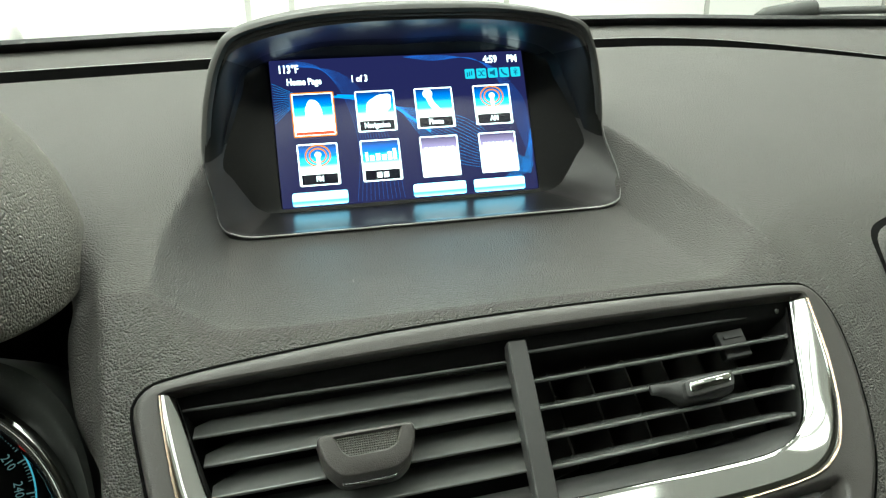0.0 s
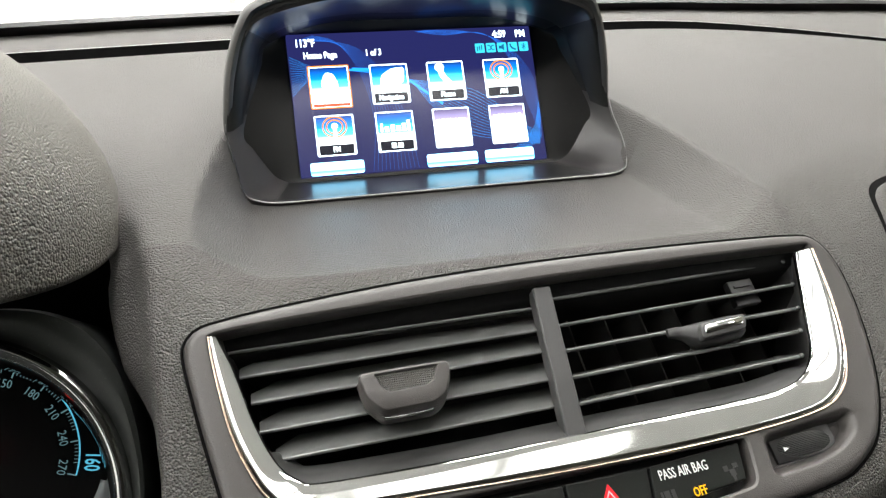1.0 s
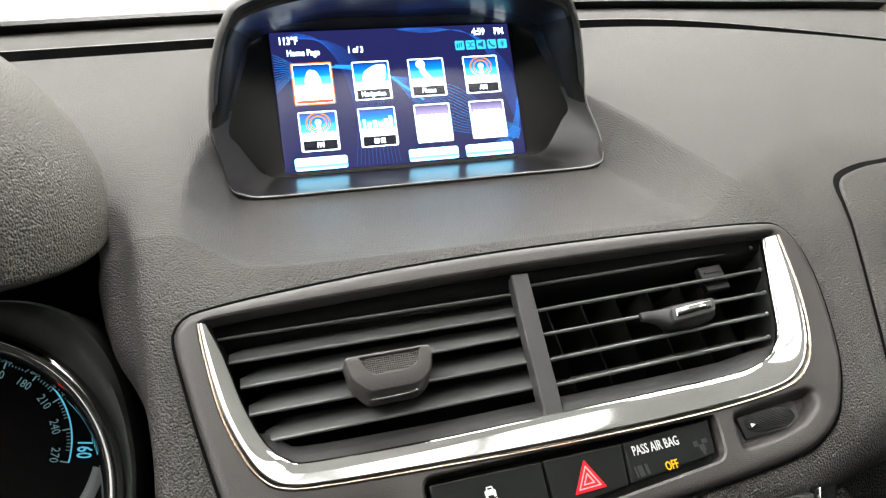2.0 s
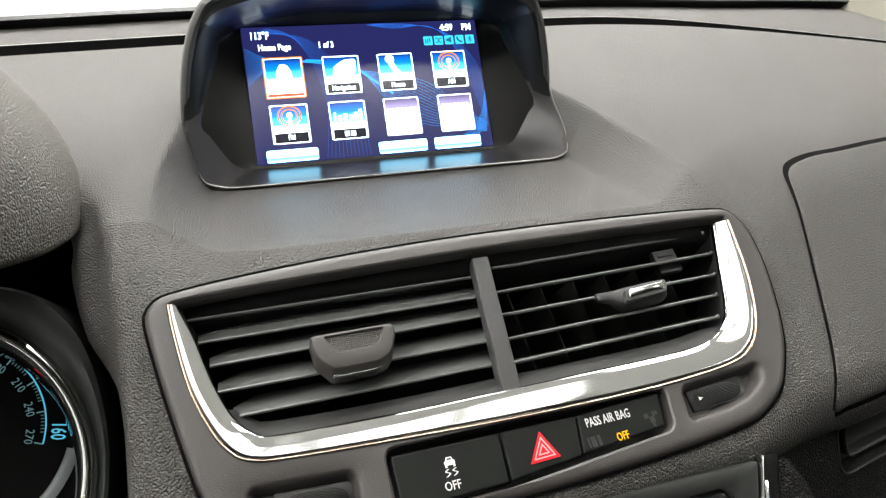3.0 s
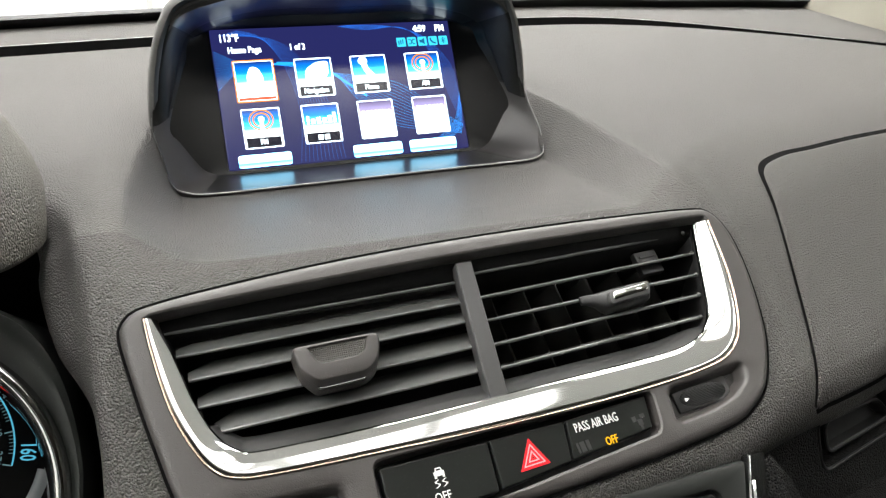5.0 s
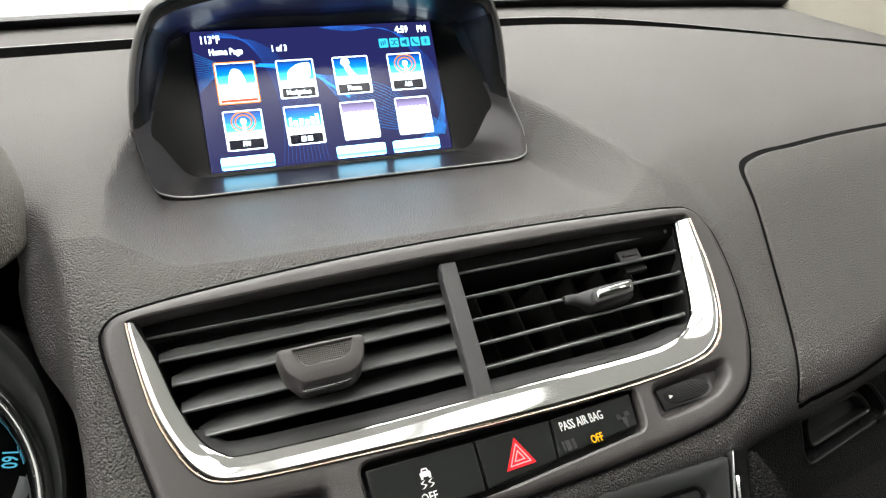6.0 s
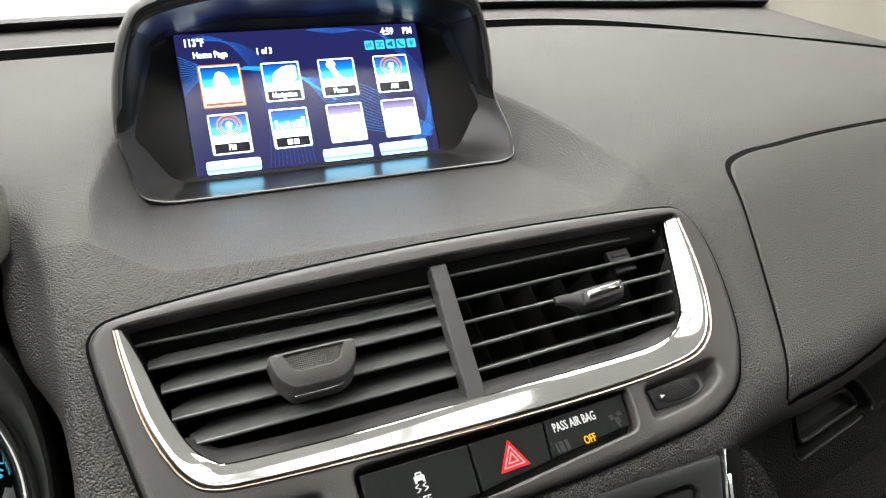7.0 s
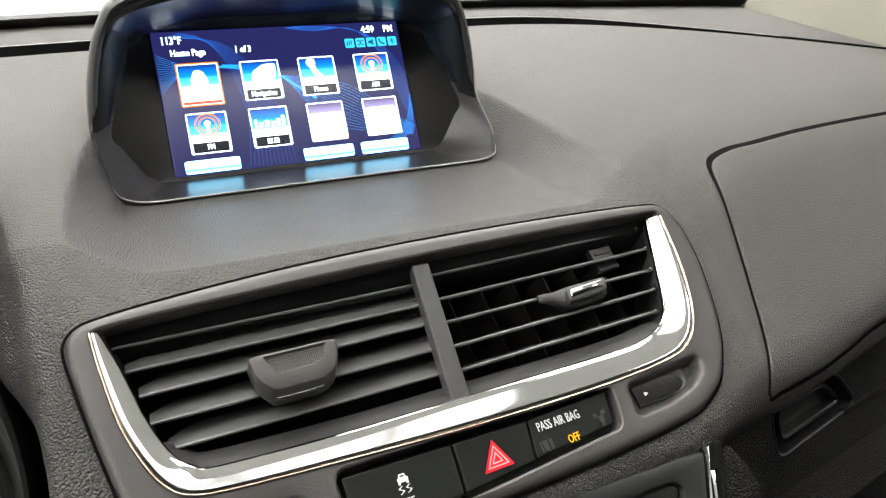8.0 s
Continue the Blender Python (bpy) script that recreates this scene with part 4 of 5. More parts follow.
def centre_panel():
    t = thing("centre_panel", "grey satin plastic centre panel with two air vents and black buttons", "centre panel")
    surround(t)
    chrome_band(t)
    vent_box(t)
    vents(t)
    slider(t)
    knob(t)
    bm = bmesh.new()
    slab(bm, inset(BUTTON_HOLE, -0.002), -0.009, -0.0055, 0.0003)
    part("button_tray", bm, BLACK, t, "black tray under the buttons").matrix_basis = PANEL
    buttons(t)
    thumbwheel(t, (90.4, -75.2), 3.2)
    thumbwheel(t, (-79.0, -84.2), -1.5)


centre_panel()


# ---- the screen pod ----
POD_RIM = [(0, -0.060, 1.157), (0.06, -0.060, 1.157), (0.094, -0.0597, 1.157), (0.106, -0.056, 1.1572), (0.1132, -0.047, 1.159), (0.1166, -0.036, 1.169), (0.1158, -0.0235, 1.1945), (0.1095, -0.026, 1.225), (0.1005, -0.033, 1.246), (0.088, -0.038, 1.2565), (0.05, -0.041, 1.2645), (0, -0.042, 1.2665)]
POD_MID = [(0, -0.0205, 1.1582), (0.06, -0.0205, 1.1582), (0.082, -0.0205, 1.1586), (0.0895, -0.0198, 1.161), (0.094, -0.019, 1.165), (0.103, -0.017, 1.1793), (0.1075, -0.016, 1.1887), (0.0987, -0.006, 1.2122), (0.0936, 0.001, 1.224), (0.0865, 0.0085, 1.2375), (0.05, 0.0135, 1.2465), (0, 0.014, 1.247)]


def mirrored(half):
    """A closed run of points, symmetric about the middle, out of its right half."""
    return half + [(-x, y, z) for x, y, z in half[-2:0:-1]]


def pod():
    t = thing("infotainment_display", "black hooded display pod with a lit home page on its screen", "display")
    a, b = spline(mirrored(POD_RIM), 220, closed=True), spline(mirrored(POD_MID), 220, closed=True)
    a[:, 0] += 0.0045 * np.array([smooth((1.192 - z) / 0.025) for z in a[:, 2]])
    half = [(0, -44.3), (60, -44.3), (72, -44.3), (77, -44.1), (78.2, -42.5), (78.2, -22), (78.2, 0), (78.2, 22), (78.2, 40), (78.0, 44.3), (50, 44.3), (0, 44.3)]
    c = spline(mirrored([tuple(SCREEN @ Vector((u / 1000, w / 1000, 0.0006))) for u, w in half]), 220, closed=True)
    rings = [a + np.array([0, 0.001, -0.004]), a + np.array([0, 0.0005, -0.0003]), a + np.array([0, 0.0006, 0.0008])]
    rings += [a * (1 - s) + b * s for s in (0.04, 0.2, 0.4, 0.6, 0.8, 0.93, 0.98, 1.0)]
    # shelf and inner hood satin; matte wings lightened for reflected light, sides darkened for shade
    zone = ["wing" if abs(p[0]) > 0.0985 and p[2] < 1.196 else "shelf" if p[2] < 1.18 else "hood_side" if p[2] < 1.247 else "inner_hood" for p in a]
    cuts = [k for k in range(len(a)) if zone[k] != zone[k - 1]]
    for i, k in enumerate(cuts):
        span = (cuts[(i + 1) % len(cuts)] - k) % len(a)
        run = [(k + j) % len(a) for j in range(span + 1)]
        bm = bmesh.new()
        loft(bm, [[ring[j] for j in run] for ring in rings], closed=False)
        matte = zone[k] in ("wing", "hood_side")
        part(zone[k], bm, WING if zone[k] == "wing" else FLANK if matte else BEZEL, t, "matte black plastic, toned for the light on it" if matte else "satin black plastic", smooth=50)
    bm = bmesh.new()
    loft(bm, [b + np.array([0, 0.002, -0.0008])] + [b * (1 - s) + c * s for s in (0.0, 0.02, 0.06, 0.35, 0.7, 1.0)])
    part("bezel", bm, FLANK, t, "matte black bezel round the screen", smooth=50)
    # the hood's inner lining ends in a blunt lip over each wing; its crown is satin, its sides are matte and coloured
    # darker for shade
    high = [k for k in range(len(a)) if a[k][2] > 1.190]
    for name, mat, keep in (("lining", BEZEL, [k for k in high if a[k][2] > 1.246]), ("side_lining", FLANK, [k for k in high if a[k][2] < 1.2475 and a[k][0] > 0]), ("side_lining", FLANK, [k for k in high if a[k][2] < 1.2475 and a[k][0] < 0])):
        bm = bmesh.new()
        rings = []
        for s, d in ((0.0, 0.0), (0.0, 0.0018), (0.05, 0.0028), (0.3, 0.0030), (0.6, 0.0026), (0.68, 0.0018), (0.7, -0.0005)):
            ring = []
            for k in keep:
                p = a[k] * (1 - s) + b[k] * s
                n = np.array([-p[0], 0.0, 1.2 - p[2]])
                ring.append(tuple(p + n / np.linalg.norm(n) * d))
            rings.append(ring)
        vs = loft(bm, rings, closed=False)
        for k in (0, -1):
            bm.faces.new([ring[k] for ring in vs])
        part(name, bm, mat, t, "satin black lining of the hood" if mat is BEZEL else "matte black hood lining, darkened for shade", smooth=50)
    # fine bright bead along the foot of the bezel
    foot = [p + np.array([0.0045 * smooth((1.192 - p[2]) / 0.025) + math.copysign(0.0006 * smooth((abs(p[0]) - 0.095) / 0.015), p[0]), 0, 0.0009 * smooth((abs(p[0]) - 0.095) / 0.015)]) for p in spline(mirrored(POD_RIM), 400, closed=True) if p[2] < 1.1955]
    start = max(range(len(foot)), key=lambda i: np.linalg.norm(foot[i] - foot[i - 1]))
    foot = foot[start:] + foot[:start]
    bm = bmesh.new()
    loft(bm, [[tuple(p + np.array([0, 0.0005 * math.cos(k) - 0.0006, 0.0005 * math.sin(k) + 0.0008])) for p in foot] for k in np.linspace(0, 2 * math.pi, 9)], closed=False)
    part("bead", bm, BEAD, t, "thin grey bead along the bezel's edge", smooth=60)
    # the hood: a thick arched shell open to the front
    arch = [(0.1182, -0.0165, 1.180), (0.1176, -0.022, 1.198), (0.1128, -0.027, 1.225), (0.1040, -0.034, 1.2485), (0.0915, -0.039, 1.2605), (0.052, -0.042, 1.2688), (0, -0.043, 1.271)]
    line = spline([(x, y, z) for x, y, z in arch] + [(-x, y, z) for x, y, z in arch[-2::-1]], 140)
    mid = np.array([0, 0, 1.2])
    bm = bmesh.new()
    rings = []
    for grow, y in ((-0.0062, 0.03), (-0.0062, 0.004), (-0.0050, 0.0006), (-0.0030, -0.0006), (-0.0010, 0.0004), (0.0, 0.003), (0.0006, 0.012), (0.0008, 0.035), (-0.004, 0.075), (-0.014, 0.1)):
        ring = []
        for p in line:
            d = p - mid
            d = np.array([d[0], 0, d[2]])
            d /= np.linalg.norm(d)
            ring.append(tuple(p + d * grow + np.array([0, y, 0.0])))
        rings.append(ring)
    loft(bm, rings, closed=False)
    part("hood", bm, HOODMAT, t, "dark grey arched hood", smooth=50)
    bm = bmesh.new()
    rings = []
    for p in (line * np.array([0.96, 1, 1]),):
        for s in (1.0, 0.6, 0.2):
            rings.append([tuple(np.array([q[0] * s, q[1] + 0.098, 1.16 + (q[2] - 0.012 - 1.16) * s])) for q in p])
    loft(bm, rings, closed=False)
    part("back", bm, HOODMAT, t, smooth=50)
    return t


# darker copy of the pod's plastic, with the hood's shade in its colour
FLANK = worn(material("screen_plastic_shaded", (0.02, 0.02, 0.02)), (0.007, 0.007, 0.0067), (0.005, 0.005, 0.0048), 12, 0.42, 0.05, 0.02)
FLANK.node_tree.nodes["Principled BSDF"].inputs["Specular IOR Level"].default_value = 0.22
# lighter copy for the wings: light reflected off the skin, put into the colour
WING = worn(material("screen_plastic_lit", (0.025, 0.024, 0.024)), (0.028, 0.026, 0.026), (0.021, 0.02, 0.02), 12, 0.4, 0.05, 0.02)
BEAD = worn(material("bead_plastic", (0.2, 0.2, 0.195)), (0.36, 0.36, 0.35), (0.28, 0.28, 0.27), 40, 0.3, 0.06)
display = pod()


# ---- what the screen shows ----
def gradient(name, stops, size, strength):
    """A lit face whose colour runs up its own height."""
    m = bpy.data.materials.new(name)
    m.use_nodes = True
    b = m.node_tree.nodes["Principled BSDF"]
    b.inputs["Base Color"].default_value = (0, 0, 0, 1)
    b.inputs["Roughness"].default_value = 0.3
    co = node(m, "ShaderNodeTexCoord")
    sep = node(m, "ShaderNodeSeparateXYZ")
    span = node(m, "ShaderNodeMapRange")
    span.inputs["From Min"].default_value, span.inputs["From Max"].default_value = -size / 2, size / 2
    ramp = node(m, "ShaderNodeValToRGB")
    el = ramp.color_ramp.elements
    while len(el) < len(stops):
        el.new(0.5)
    for e, (at, col) in zip(el, stops):
        e.position, e.color = at, (*col, 1)
    wire(m, co, "Object", sep, 0)
    wire(m, sep, "Y", span, "Value")
    wire(m, span, 0, ramp, 0)
    wire(m, ramp, 0, b, "Emission Color")
    b.inputs["Emission Strength"].default_value = strength
    return m


LIT = 1.5
NAVY = glow("screen_navy", (0.016, 0.018, 0.092), LIT)
WAVE = glow("screen_wave_blue", (0.015, 0.27, 0.85), LIT * 1.5)
WAVE_SOFT = glow("screen_wave_dim", (0.015, 0.09, 0.42), LIT * 1.3)
LITWHITE = glow("screen_white", (0.8, 0.94, 1.0), LIT * 2.4)
LITBLACK = glow("screen_black", (0.004, 0.004, 0.012), LIT)
LITCYAN = glow("screen_cyan", (0.05, 0.62, 0.85), LIT)
LITTEAL = glow("screen_teal_mark", (0.01, 0.12, 0.25), LIT)
LITORANGE = glow("screen_orange", (1.0, 0.30, 0.03), LIT)
LITRED = glow("screen_red", (0.85, 0.10, 0.03), LIT)
TILE_BLUE = gradient("screen_tile_blue", [(0.0, (0.9, 0.97, 1.0)), (0.34, (0.92, 0.98, 1.0)), (0.5, (0.05, 0.62, 0.95)), (0.72, (0.0, 0.13, 0.5)), (1.0, (0.004, 0.012, 0.09))], 0.024, LIT * 2.4)
TILE_GREY = gradient("screen_tile_grey", [(0.0, (0.9, 0.92, 1.0)), (0.52, (0.75, 0.75, 0.9)), (0.74, (0.2, 0.17, 0.32)), (1.0, (0.03, 0.022, 0.07))], 0.024, LIT * 2.4)
PILL = gradient("screen_pill", [(0.0, (0.3, 0.75, 1.0)), (0.3, (0.04, 0.42, 0.85)), (0.46, (0.36, 0.78, 1.0)), (1.0, (0.42, 0.82, 1.0))], 0.0078, LIT * 3.4)


def on_screen(u, w, h=0.0011):
    return SCREEN @ Matrix.Translation((u / 1000, w / 1000, h))


def ribbon(bm, pts, wide, h):
    pts = np.asarray(pts)
    t = np.gradient(pts, axis=0)
    t /= np.linalg.norm(t, axis=1, keepdims=True)
    n = np.stack([-t[:, 1], t[:, 0]], axis=1) * wide / 2
    loft(bm, [[(*p, h) for p in pts + n], [(*p, h) for p in pts - n]], closed=False)


def screen_page():
    bm = bmesh.new()
    slab(bm, rounded(mm([(-77.5, -44), (77.5, -44), (77.5, 44), (-77.5, 44)]), 0.0008), -0.004, 0.0009, 0.0002)
    panel = part("screen_panel", bm, NAVY, display, "lit navy screen")
    panel.matrix_basis = SCREEN
    # flowing line bundles: each strand is a thin ribbon between two guide curves
    bundles = [
        ("wave", WAVE, 15, 0.00014, [(-77, 30), (-60, 22), (-42, 21), (-20, 20), (-5, 12), (8, -6), (28, -24), (55, -30), (74, -34)], [(-77, 6), (-62, 18), (-44, 20), (-25, 17), (-8, 13), (14, 9), (38, 2), (62, -18), (76, -28)]),
        ("wave", WAVE_SOFT, 12, 0.00018, [(-62, 43), (-48, 38), (-36, 20), (-30, -10), (-34, -43)], [(-72, 40), (-40, 36), (-22, 18), (-10, -12), (-6, -43)]),
        ("wave", WAVE_SOFT, 11, 0.00018, [(2, 43), (20, 40), (46, 40), (62, 22), (70, -8), (76, -30)], [(8, 43.5), (34, 42), (58, 34), (74, 14), (76.5, -6), (77, -16)]),
        ("wave", WAVE, 8, 0.00014, [(60, -36), (70, -34), (75, -26), (77, -14)], [(52, -38), (66, -30), (73, -20), (77, -6)]),
    ]
    for name, mat, count, wide, a, b in bundles:
        pa, pb = spline(mm(a), 60), spline(mm(b), 60)
        bm = bmesh.new()
        for k in range(count):
            s = k / (count - 1)
            ribbon(bm, np.clip(pa * (1 - s) + pb * s, (-0.0772, -0.0437), (0.0772, 0.0437)), wide, 0.00092 + 0.000004 * k)
        part(name, bm, mat, panel, "bundle of fine blue lines").matrix_basis = SCREEN
    bm = bmesh.new()
    ribbon(bm, spline(mm([(-40, 21), (-22, 19), (-8, 13.5), (3, 5), (14, -4)]), 40), 0.0016, 0.00098)
    part("wave", bm, WAVE, panel, "bright blue crest").matrix_basis = SCREEN

    def words(body, size, u, w, squeeze, align="LEFT", mat=None, parent=panel):
        part("readout", letters(body, size, Matrix.Identity(4), squeeze, 0.00005, align, 0.02), mat or LITWHITE, parent, "white screen lettering").matrix_basis = on_screen(u, w)

    words("113°F", 0.0066, -73.0, 38.0, 0.78)
    words("Home Page", 0.0056, -68.5, 30.2, 0.78)
    words("1 of 3", 0.0056, -31.0, 30.6, 0.78)
    words("4:59", 0.0064, 52.0, 39.0, 0.82)
    words("PM", 0.0064, 67.2, 38.9, 0.82)
    # status marks
    for k in range(5):
        u = 42.6 + 7.35 * k
        bm = bmesh.new()
        slab(bm, rounded([(-0.0031, -0.0031), (0.0031, -0.0031), (0.0031, 0.0031), (-0.0031, 0.0031)], 0.0008), 0, 0.0001, 0.00003)
        tile = part("status_mark", bm, LITCYAN, panel, "small cyan status mark")
        tile.matrix_basis = on_screen(u, 30.4)
        bm = bmesh.new()
        if k == 0:
            for j in range(3):
                box(bm, -0.002 + 0.0014 * j, -0.0013 + 0.0014 * j, -0.0018 + 0.0004 * j, 0.001 + 0.0004 * j, 0.0001, 0.00016)
        elif k == 1:
            for s in (1, -1):
                ribbon(bm, [(-0.0022, -0.0014 * s), (-0.0008, -0.0014 * s), (0.0008, 0.0014 * s), (0.0022, 0.0014 * s)], 0.0006, 0.00016)
        elif k == 2:
            loft(bm, [[(-0.002, -0.0009, 0.00016), (-0.0006, -0.0009, 0.00016), (0.0014, -0.0022, 0.00016)], [(-0.002, 0.0009, 0.00016), (-0.0006, 0.0009, 0.00016), (0.0014, 0.0022, 0.00016)]], closed=False)
        elif k == 3:
            ribbon(bm, [(-0.0016, 0.002), (-0.0014, 0.0004), (-0.0002, -0.0010), (0.0018, -0.0018)], 0.0011, 0.00016)
        else:
            ribbon(bm, [(-0.0012, 0.0010), (0.0012, -0.0010), (0.0, -0.0022), (0.0, 0.0022), (0.0012, 0.0010), (-0.0012, -0.0010)], 0.0005, 0.00016)
        part("glyph", bm, LITTEAL, tile, "dark blue glyph").matrix_basis = on_screen(u, 30.4)

    def ring_of(loop, by):
        b = bmesh.new()
        loft(b, [flat(loop, 0.0), flat(loop, 0.00012), flat(inset(loop, by), 0.00012), flat(inset(loop, by), 0.0)])
        return b

    captions = (("", "Navigation", "Phone", "AM"), ("FM", "", "", ""))
    for row in range(2):
        for col in range(4):
            u, w = (-54.6, -17.8, 18.1, 54.8)[col], (10.4, -19.6)[row]
            here = on_screen(u, w, 0.00105)
            chosen, grey = (row, col) == (0, 0), row == 1 and col > 1
            hw, hh = (0.0126, 0.0134) if chosen else (0.0118, 0.0125)
            loop = rounded([(-hw, -hh), (hw, -hh), (hw, hh), (-hw, hh)], 0.0012)
            bm = bmesh.new()
            slab(bm, inset(loop, 0.0004), 0.0, 0.00008, 0.00002)
            tile = part("icon_tile", bm, TILE_GREY if grey else TILE_BLUE, panel, "lit icon tile fading from navy to white" if not grey else "lit icon tile fading from grey to white")
            tile.matrix_basis = here
            part("tile_frame", ring_of(loop, 0.0008), LITORANGE if chosen else LITWHITE, tile, "orange frame" if chosen else "white frame").matrix_basis = here
            if chosen:
                part("tile_frame", ring_of(inset(loop, 0.0008), 0.0005), LITWHITE, tile, "white inner frame").matrix_basis = here
                bm = bmesh.new()
                box(bm, -0.0112, 0.0112, -0.0122, -0.0104, 0.0001, 0.00016)
                part("caption_strip", bm, LITRED, tile, "orange-red caption strip").matrix_basis = here
                bm = bmesh.new()
                lobe_pts = rounded([(-0.0045, -0.004), (0.0045, -0.004), (0.0052, 0.002), (0.0026, 0.0082), (-0.0022, 0.0092), (-0.0050, 0.003)], 0.0022)
                loft(bm, [flat(lobe_pts, 0.0001), flat(lobe_pts, 0.00015)], cap_last=True)
                part("symbol", bm, LITWHITE, tile, "white rounded symbol").matrix_basis = here
            elif not grey:
                bm = bmesh.new()
                box(bm, -0.0104, 0.0104, -0.0118, -0.0058, 0.0001, 0.00016)
                part("caption_strip", bm, LITBLACK, tile, "black caption strip").matrix_basis = here
                word = captions[row][col]
                if word:
                    part("caption", letters(word, 0.0046, Matrix.Translation((0, -0.0087, 0.0002)), 0.78, 0.00004, "CENTER", 0.022), LITWHITE, tile, "white caption").matrix_basis = here
                else:
                    bm = bmesh.new()
                    bars(bm, [(-0.0034, -0.0004, -0.0104, -0.0072), (0.0006, 0.0036, -0.0104, -0.0072)], 0.00016, 0.00022)
                    part("caption", bm, LITWHITE, tile, "unreadable white caption").matrix_basis = here
            bm = bmesh.new()
            if word_is_radio(row, col):
                for r, mat_wide in ((0.0062, 0.0009), (0.0042, 0.0009)):
                    pts = [(r * 1.15 * math.cos(a), 0.0052 + r * math.sin(a)) for a in np.linspace(0, 2 * math.pi, 36)]
                    ribbon(bm, pts, mat_wide, 0.00016)
                part("symbol", bm, LITORANGE, tile, "orange radio rings").matrix_basis = here
                bm = bmesh.new()
                pts = [(0.0019 * math.cos(a), 0.0056 + 0.0019 * math.sin(a), 0.00018) for a in np.linspace(0, 2 * math.pi, 20, endpoint=False)]
                loft(bm, [pts, [(p[0], p[1], 0.0002) for p in pts]], cap_last=True)
                box(bm, -0.0011, 0.0011, -0.0022, 0.005, 0.00016, 0.0002)
                part("symbol", bm, LITWHITE, tile, "white mast").matrix_basis = here
            elif (row, col) == (0, 1):
                shape = rounded([(-0.0062, -0.0012), (-0.0050, 0.0056), (0.002, 0.0098), (0.0098, 0.0102), (0.0090, 0.001), (0.004, -0.0022)], 0.0024)
                loft(bm, [flat(shape, 0.0001), flat(shape, 0.00016)], cap_last=True)
                part("symbol", bm, LITWHITE, tile, "white car symbol").matrix_basis = here
            elif (row, col) == (0, 2):
                ribbon(bm, spline([(-0.0034, 0.0092), (-0.0026, 0.005), (-0.0006, 0.0012), (0.0034, -0.0034)], 20), 0.0036, 0.00014)
                pts = [(-0.0036 + 0.003 * math.cos(a), 0.0088 + 0.0028 * math.sin(a), 0.00015) for a in np.linspace(0, 2 * math.pi, 20, endpoint=False)]
                loft(bm, [pts, [(p[0], p[1], 0.00017) for p in pts]], cap_last=True)
                part("symbol", bm, LITWHITE, tile, "white handset symbol").matrix_basis = here
            elif (row, col) == (1, 1):
                bars(bm, [(-0.0092, -0.0076, 0.0, 0.0052), (-0.0066, -0.004, 0.0, 0.0032), (-0.003, -0.0004, 0.0, 0.0042), (0.0006, 0.0034, 0.0, 0.0034), (0.0042, 0.0066, 0.0, 0.0048), (0.0074, 0.0094, 0.0, 0.0066)], 0.0001, 0.00016)
                part("symbol", bm, LITWHITE, tile, "plain white bars").matrix_basis = here
            elif grey:
                top = 0.0042 if col == 2 else 0.0050
                bars(bm, [(-0.0092 + 0.0027 * k, -0.0073 + 0.0027 * k, top - 0.0016, top + 0.0014) for k in range(7)], 0.0001, 0.00016)
                part("symbol", bm, LITWHITE, tile, "plain white bars").matrix_basis = here
            else:
                bm.free()
    for u0, u1 in ((-71.5, -39.5), (-0.5, 31.8), (36.9, 69.0)):
        half = (u1 - u0) / 2000
        bm = bmesh.new()
        slab(bm, rounded([(-half, -0.0039), (half, -0.0039), (half, 0.0039), (-half, 0.0039)], 0.0016), 0, 0.0001, 0.00003)
        part("soft_key", bm, PILL, panel, "white soft key with a blue band").matrix_basis = on_screen((u0 + u1) / 2, -39.6)


def word_is_radio(row, col):
    return (row, col) in ((0, 3), (1, 0))


screen_page()


# ---- below the centre panel ----
SLANT = Matrix(((1, 0, 0, 0.05), (0, 0.5291, -0.8486, -0.275), (0, 0.8486, 0.5291, 1.072), (0, 0, 0, 1)))


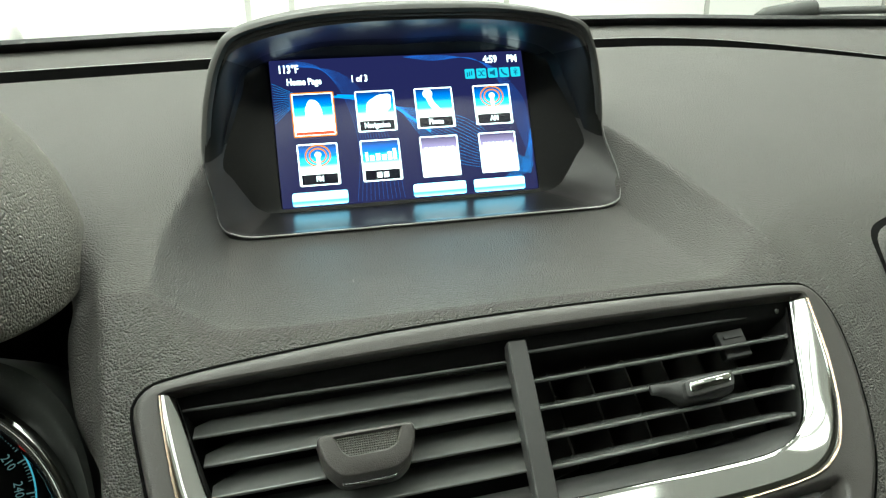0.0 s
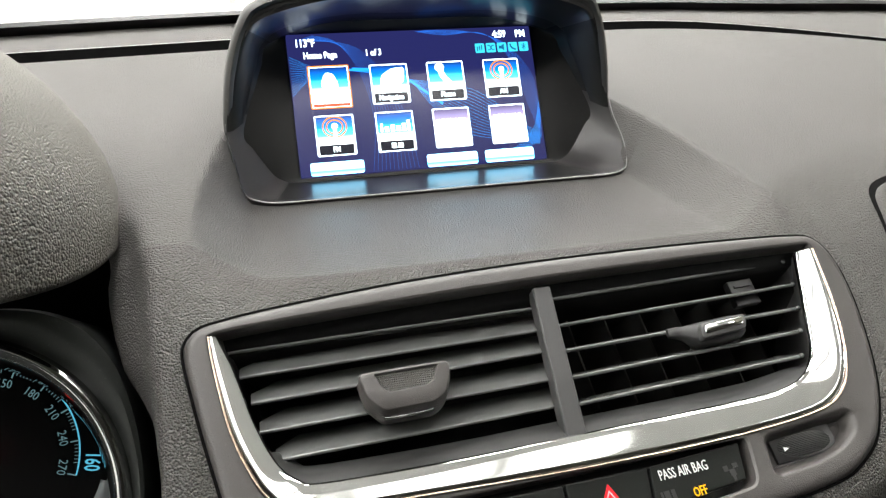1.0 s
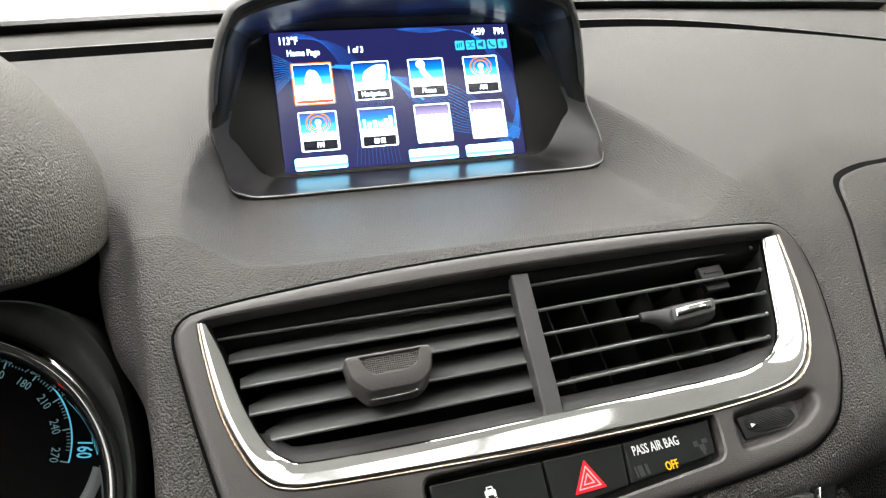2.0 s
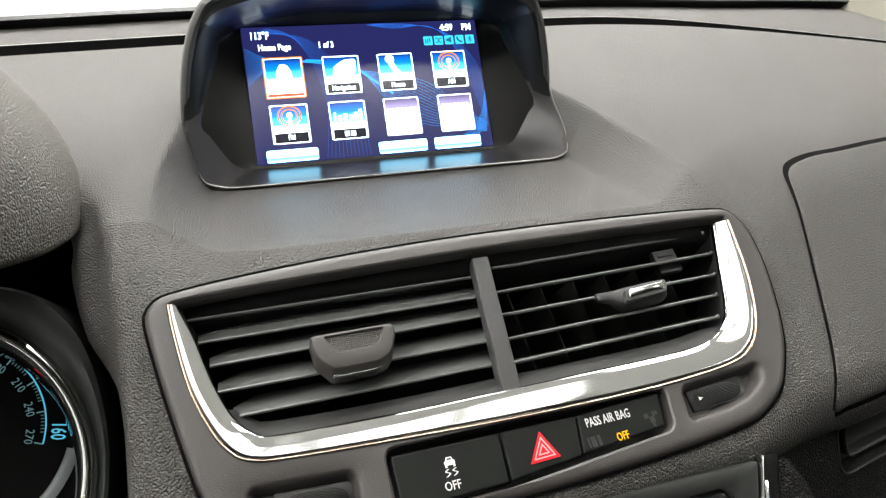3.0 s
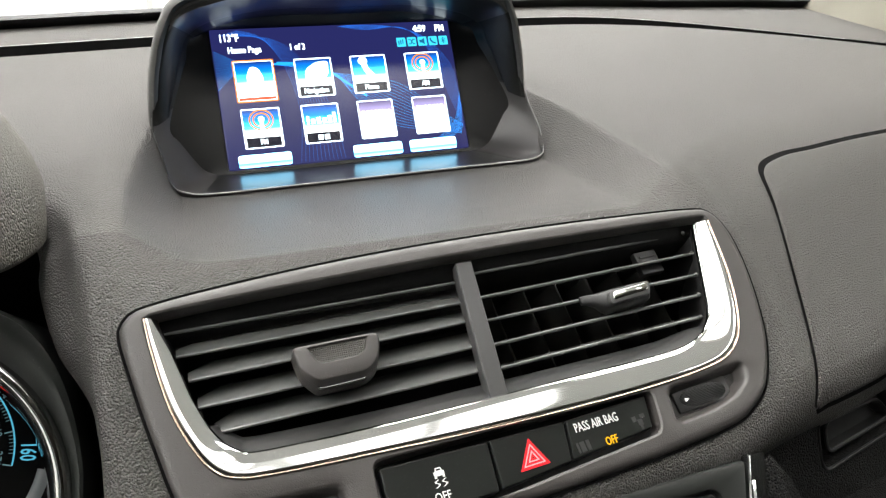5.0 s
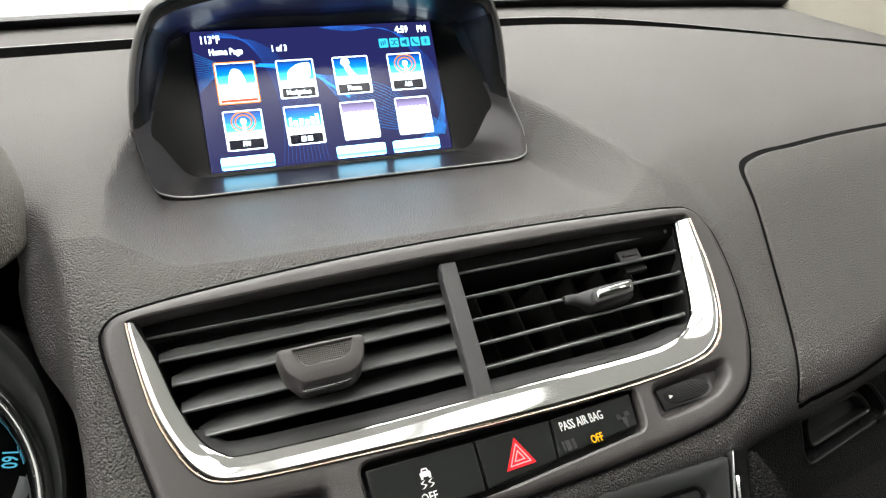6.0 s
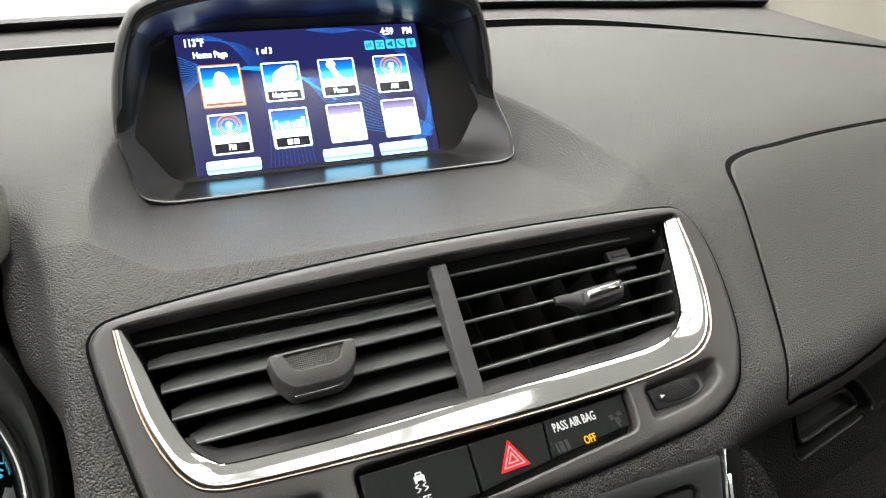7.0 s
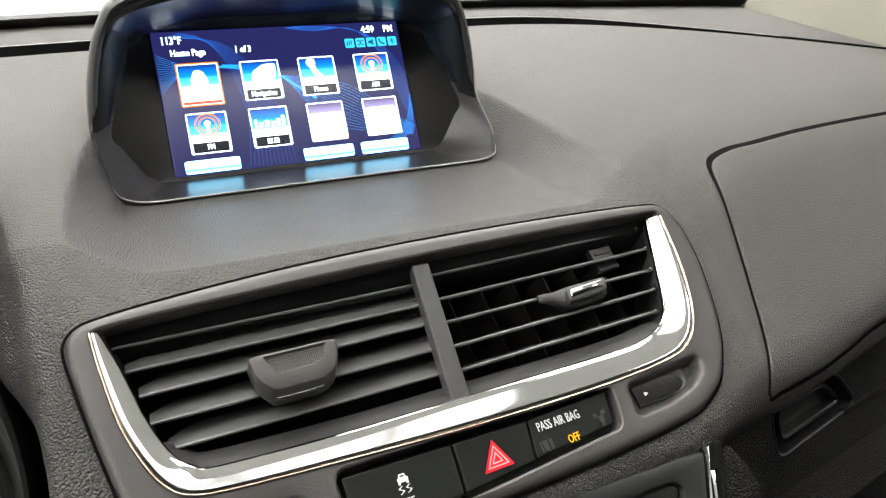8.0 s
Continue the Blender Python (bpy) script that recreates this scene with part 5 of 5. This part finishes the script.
def lower_console():
    t = thing("lower_console", "dark grey console face below the centre panel", "console")
    bm = bmesh.new()
    face = rounded(mm([(-260, 6.2), (46.5, 6.6), (40.5, -16), (24, -120), (-260, -120)]), 0.002)
    slot = rounded(mm([(-6, -3.6), (14, 0.2), (29, 0.2), (33, -4), (30, -12), (-10, -12)]), 0.0024)
    rings = fill_between(bm, [inset(face, 0.0012), slot], 0.0)
    skirt(bm, rings[0], [(inset(face, 0.0004), -0.0003), (face, -0.0012), (face, -0.02)])
    last = skirt(bm, rings[1], [(inset(slot, 0.0006), -0.0004), (inset(slot, 0.001), -0.004)])
    bm.faces.new(last)
    part("face", bm, CONSOLE, t, "satin dark grey face", smooth=40).matrix_basis = SLANT
    bm = bmesh.new()
    slab(bm, inset(slot, 0.0026), -0.005, -0.0012, 0.0008)
    part("key", bm, GLOSS, t, "glossy black key", smooth=40).matrix_basis = SLANT
    # upright chrome strip with a groove
    bm = bmesh.new()
    rings = []
    for w, u0, u1 in ((8.4, 47.4, 54.4), (7.8, 47.0, 55.0), (-13, 41.2, 49.3), (-60, 30, 38.5), (-110, 20, 28.5)):
        wide = (u1 - u0) / 1000
        x = u0 / 1000
        rings.append([(x, w / 1000, -0.004), (x, w / 1000, 0.0012), (x + 0.0006, w / 1000, 0.002), (x + wide - 0.0006, w / 1000, 0.002), (x + wide, w / 1000, 0.0012), (x + wide, w / 1000, -0.004)])
    loft(bm, rings, cap_first=True, cap_last=True)
    strip = part("side_strip", bm, CHROME_DARK, t, "dark polished upright strip", smooth=35)
    strip.matrix_basis = SLANT
    bm = bmesh.new()
    rings = []
    for w, u0, u1 in ((-0.8, 45.5, 48.7), (-1.4, 45.2, 48.7), (-13, 43.1, 46.2), (-60, 32.4, 35.6), (-110, 22.4, 25.6)):
        x, wide = u0 / 1000, (u1 - u0) / 1000
        rings.append([(x, w / 1000, 0.0018), (x + wide * 0.3, w / 1000, 0.0028), (x + wide * 0.7, w / 1000, 0.0028), (x + wide, w / 1000, 0.0018)])
    loft(bm, rings, closed=False)
    part("inlay", bm, CHROME, strip, "bright chrome inlay", smooth=40).matrix_basis = SLANT
    bm = bmesh.new()
    rings = []
    for w, u in ((6.0, 59), (4, 62), (-5.7, 67.8), (-14.6, 70.4), (-40, 70.5), (-110, 60)):
        x0 = 55.2 - 0.26 * max(0, 7 - w)
        rings.append([(x0 / 1000, w / 1000, 0.001), ((x0 * 0.4 + u * 0.6) / 1000, w / 1000, 0.0008), ((u - 1.2) / 1000, w / 1000, -0.001), (u / 1000, w / 1000, -0.004), (u / 1000, w / 1000, -0.03)])
    loft(bm, rings, closed=False)
    part("bolster", bm, LOWER_SHADED, t, "grained side bolster", smooth=60).matrix_basis = SLANT


CONSOLE = worn(material("console_plastic", (0.028, 0.03, 0.028)), (0.03, 0.032, 0.03), (0.022, 0.024, 0.022), 20, 0.35, 0.06, 0.03)
CHROME_DARK = worn(material("dark_chrome", (0.3, 0.32, 0.31)), (0.3, 0.31, 0.305), (0.24, 0.25, 0.245), 30, 0.2, 0.05)
CHROME_DARK.node_tree.nodes["Principled BSDF"].inputs["Metallic"].default_value = 1.0
lower_console()

# ---- glove box below the airbag door ----
GN = Vector((0.25, -0.93, 0.25)).normalized()
GX = (Vector((1, 0, 0)) - GN * GN.x).normalized()
GU = GN.cross(GX)
GLOVE = Matrix(((GX.x, GU.x, GN.x, 0.147), (GX.y, GU.y, GN.y, -0.2508), (GX.z, GU.z, GN.z, 1.084), (0, 0, 0, 1)))


def glove_box():
    t = thing("glove_box", "dark grained glove box with a recessed black latch", "glove box")
    pocket = rounded(mm([(11.5, -14.4), (77, -15.4), (97, -37.4), (14.0, -41.0)]), 0.0085, 9)
    face = rounded(mm([(-45, 6), (320, -8), (320, -170), (-45, -170)]), 0.004)
    bm = bmesh.new()
    rings = fill_between(bm, [face, inset(pocket, -0.0014)], -0.002)
    skirt(bm, rings[1], [(inset(pocket, -0.0005), -0.0024), (pocket, -0.0035), (inset(pocket, 0.0012), -0.012)])
    skirt(bm, rings[0], [(face, -0.03)])
    # the ledge that runs on from the pocket's lower edge
    box(bm, 0.082, 0.31, -0.0405, -0.0375, -0.005, -0.0006, Matrix.Rotation(radians(0.1), 4, "Z"), 0.0012)
    # face colour carries the shade under the airbag door
    part("face", bm, LOWER_SHADED, t, "grained face, darkened for shade", smooth=35).matrix_basis = GLOVE
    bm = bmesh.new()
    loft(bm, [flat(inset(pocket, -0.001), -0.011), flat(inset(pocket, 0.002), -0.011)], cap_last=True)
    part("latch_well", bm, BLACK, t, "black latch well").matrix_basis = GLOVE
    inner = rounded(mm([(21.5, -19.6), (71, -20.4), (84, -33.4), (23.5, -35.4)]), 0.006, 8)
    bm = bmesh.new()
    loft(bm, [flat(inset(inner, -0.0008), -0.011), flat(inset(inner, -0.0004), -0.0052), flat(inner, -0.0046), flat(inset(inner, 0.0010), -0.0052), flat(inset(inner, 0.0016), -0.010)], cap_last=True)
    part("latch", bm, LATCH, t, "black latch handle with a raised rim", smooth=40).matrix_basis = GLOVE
    # glossy tubes added round pocket and latch to draw the highlight lines of their edges
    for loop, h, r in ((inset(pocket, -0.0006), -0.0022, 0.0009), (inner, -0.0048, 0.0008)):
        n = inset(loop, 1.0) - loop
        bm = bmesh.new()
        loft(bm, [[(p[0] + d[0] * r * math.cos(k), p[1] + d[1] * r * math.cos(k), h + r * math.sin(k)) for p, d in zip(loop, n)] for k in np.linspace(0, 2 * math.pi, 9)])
        part("rim", bm, LATCH, t, "glossy black tube added for the rim's highlight", smooth=70).matrix_basis = GLOVE
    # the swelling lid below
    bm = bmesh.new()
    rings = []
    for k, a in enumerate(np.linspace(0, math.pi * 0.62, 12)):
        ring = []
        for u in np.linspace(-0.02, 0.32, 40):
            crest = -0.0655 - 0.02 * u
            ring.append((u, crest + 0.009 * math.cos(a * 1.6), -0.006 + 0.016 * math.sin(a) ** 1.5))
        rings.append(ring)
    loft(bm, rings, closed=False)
    part("lid", bm, LOWER_SHADED, t, "swelling grained lid", smooth=60).matrix_basis = GLOVE


LATCH = worn(material("latch_plastic", (0.01, 0.01, 0.01)), (0.012, 0.012, 0.012), (0.008, 0.008, 0.008), 30, 0.3, 0.05, 0.03)
glove_box()


# ---- specks of dust and lint on the pad ----
def specks():
    rnd = random.Random(4)
    bm = bmesh.new()
    for x, y, long in [(-0.155, 0.036, 0.004), (-0.141, -0.102, 0.0014), (-0.163, -0.085, 0.0012), (-0.05, -0.137, 0.004), (0.35, 0.12, 0.002), (0.33, 0.03, 0.0015)] + [(rnd.uniform(-0.2, 0.45), rnd.uniform(-0.17, 0.2), rnd.uniform(0.0004, 0.0011)) for _ in range(70)]:
        if abs(x) < 0.125 and y > -0.065:
            continue
        a = rnd.uniform(0, math.pi)
        z = top_height(x, y) + 0.0003
        pts = [(x + math.cos(a) * long * s + math.sin(a) * long * 0.25 * s * s, y + math.sin(a) * long * s) for s in (-0.5, -0.2, 0.2, 0.5)]
        wide = 0.00018
        vs = [[bm.verts.new((px + dx * wide * math.sin(a), py - dx * wide * math.cos(a), z + 0.0003)) for px, py in pts] for dx in (-1, 1)]
        for k in range(3):
            bm.faces.new((vs[0][k], vs[0][k + 1], vs[1][k + 1], vs[1][k]))
    tagged(part("dust", bm, LINT), "pale specks of dust and lint on the dashboard", "dust", kind="stuff")


LINT = material("pale_lint", (0.32, 0.31, 0.29), 0.9)
specks()
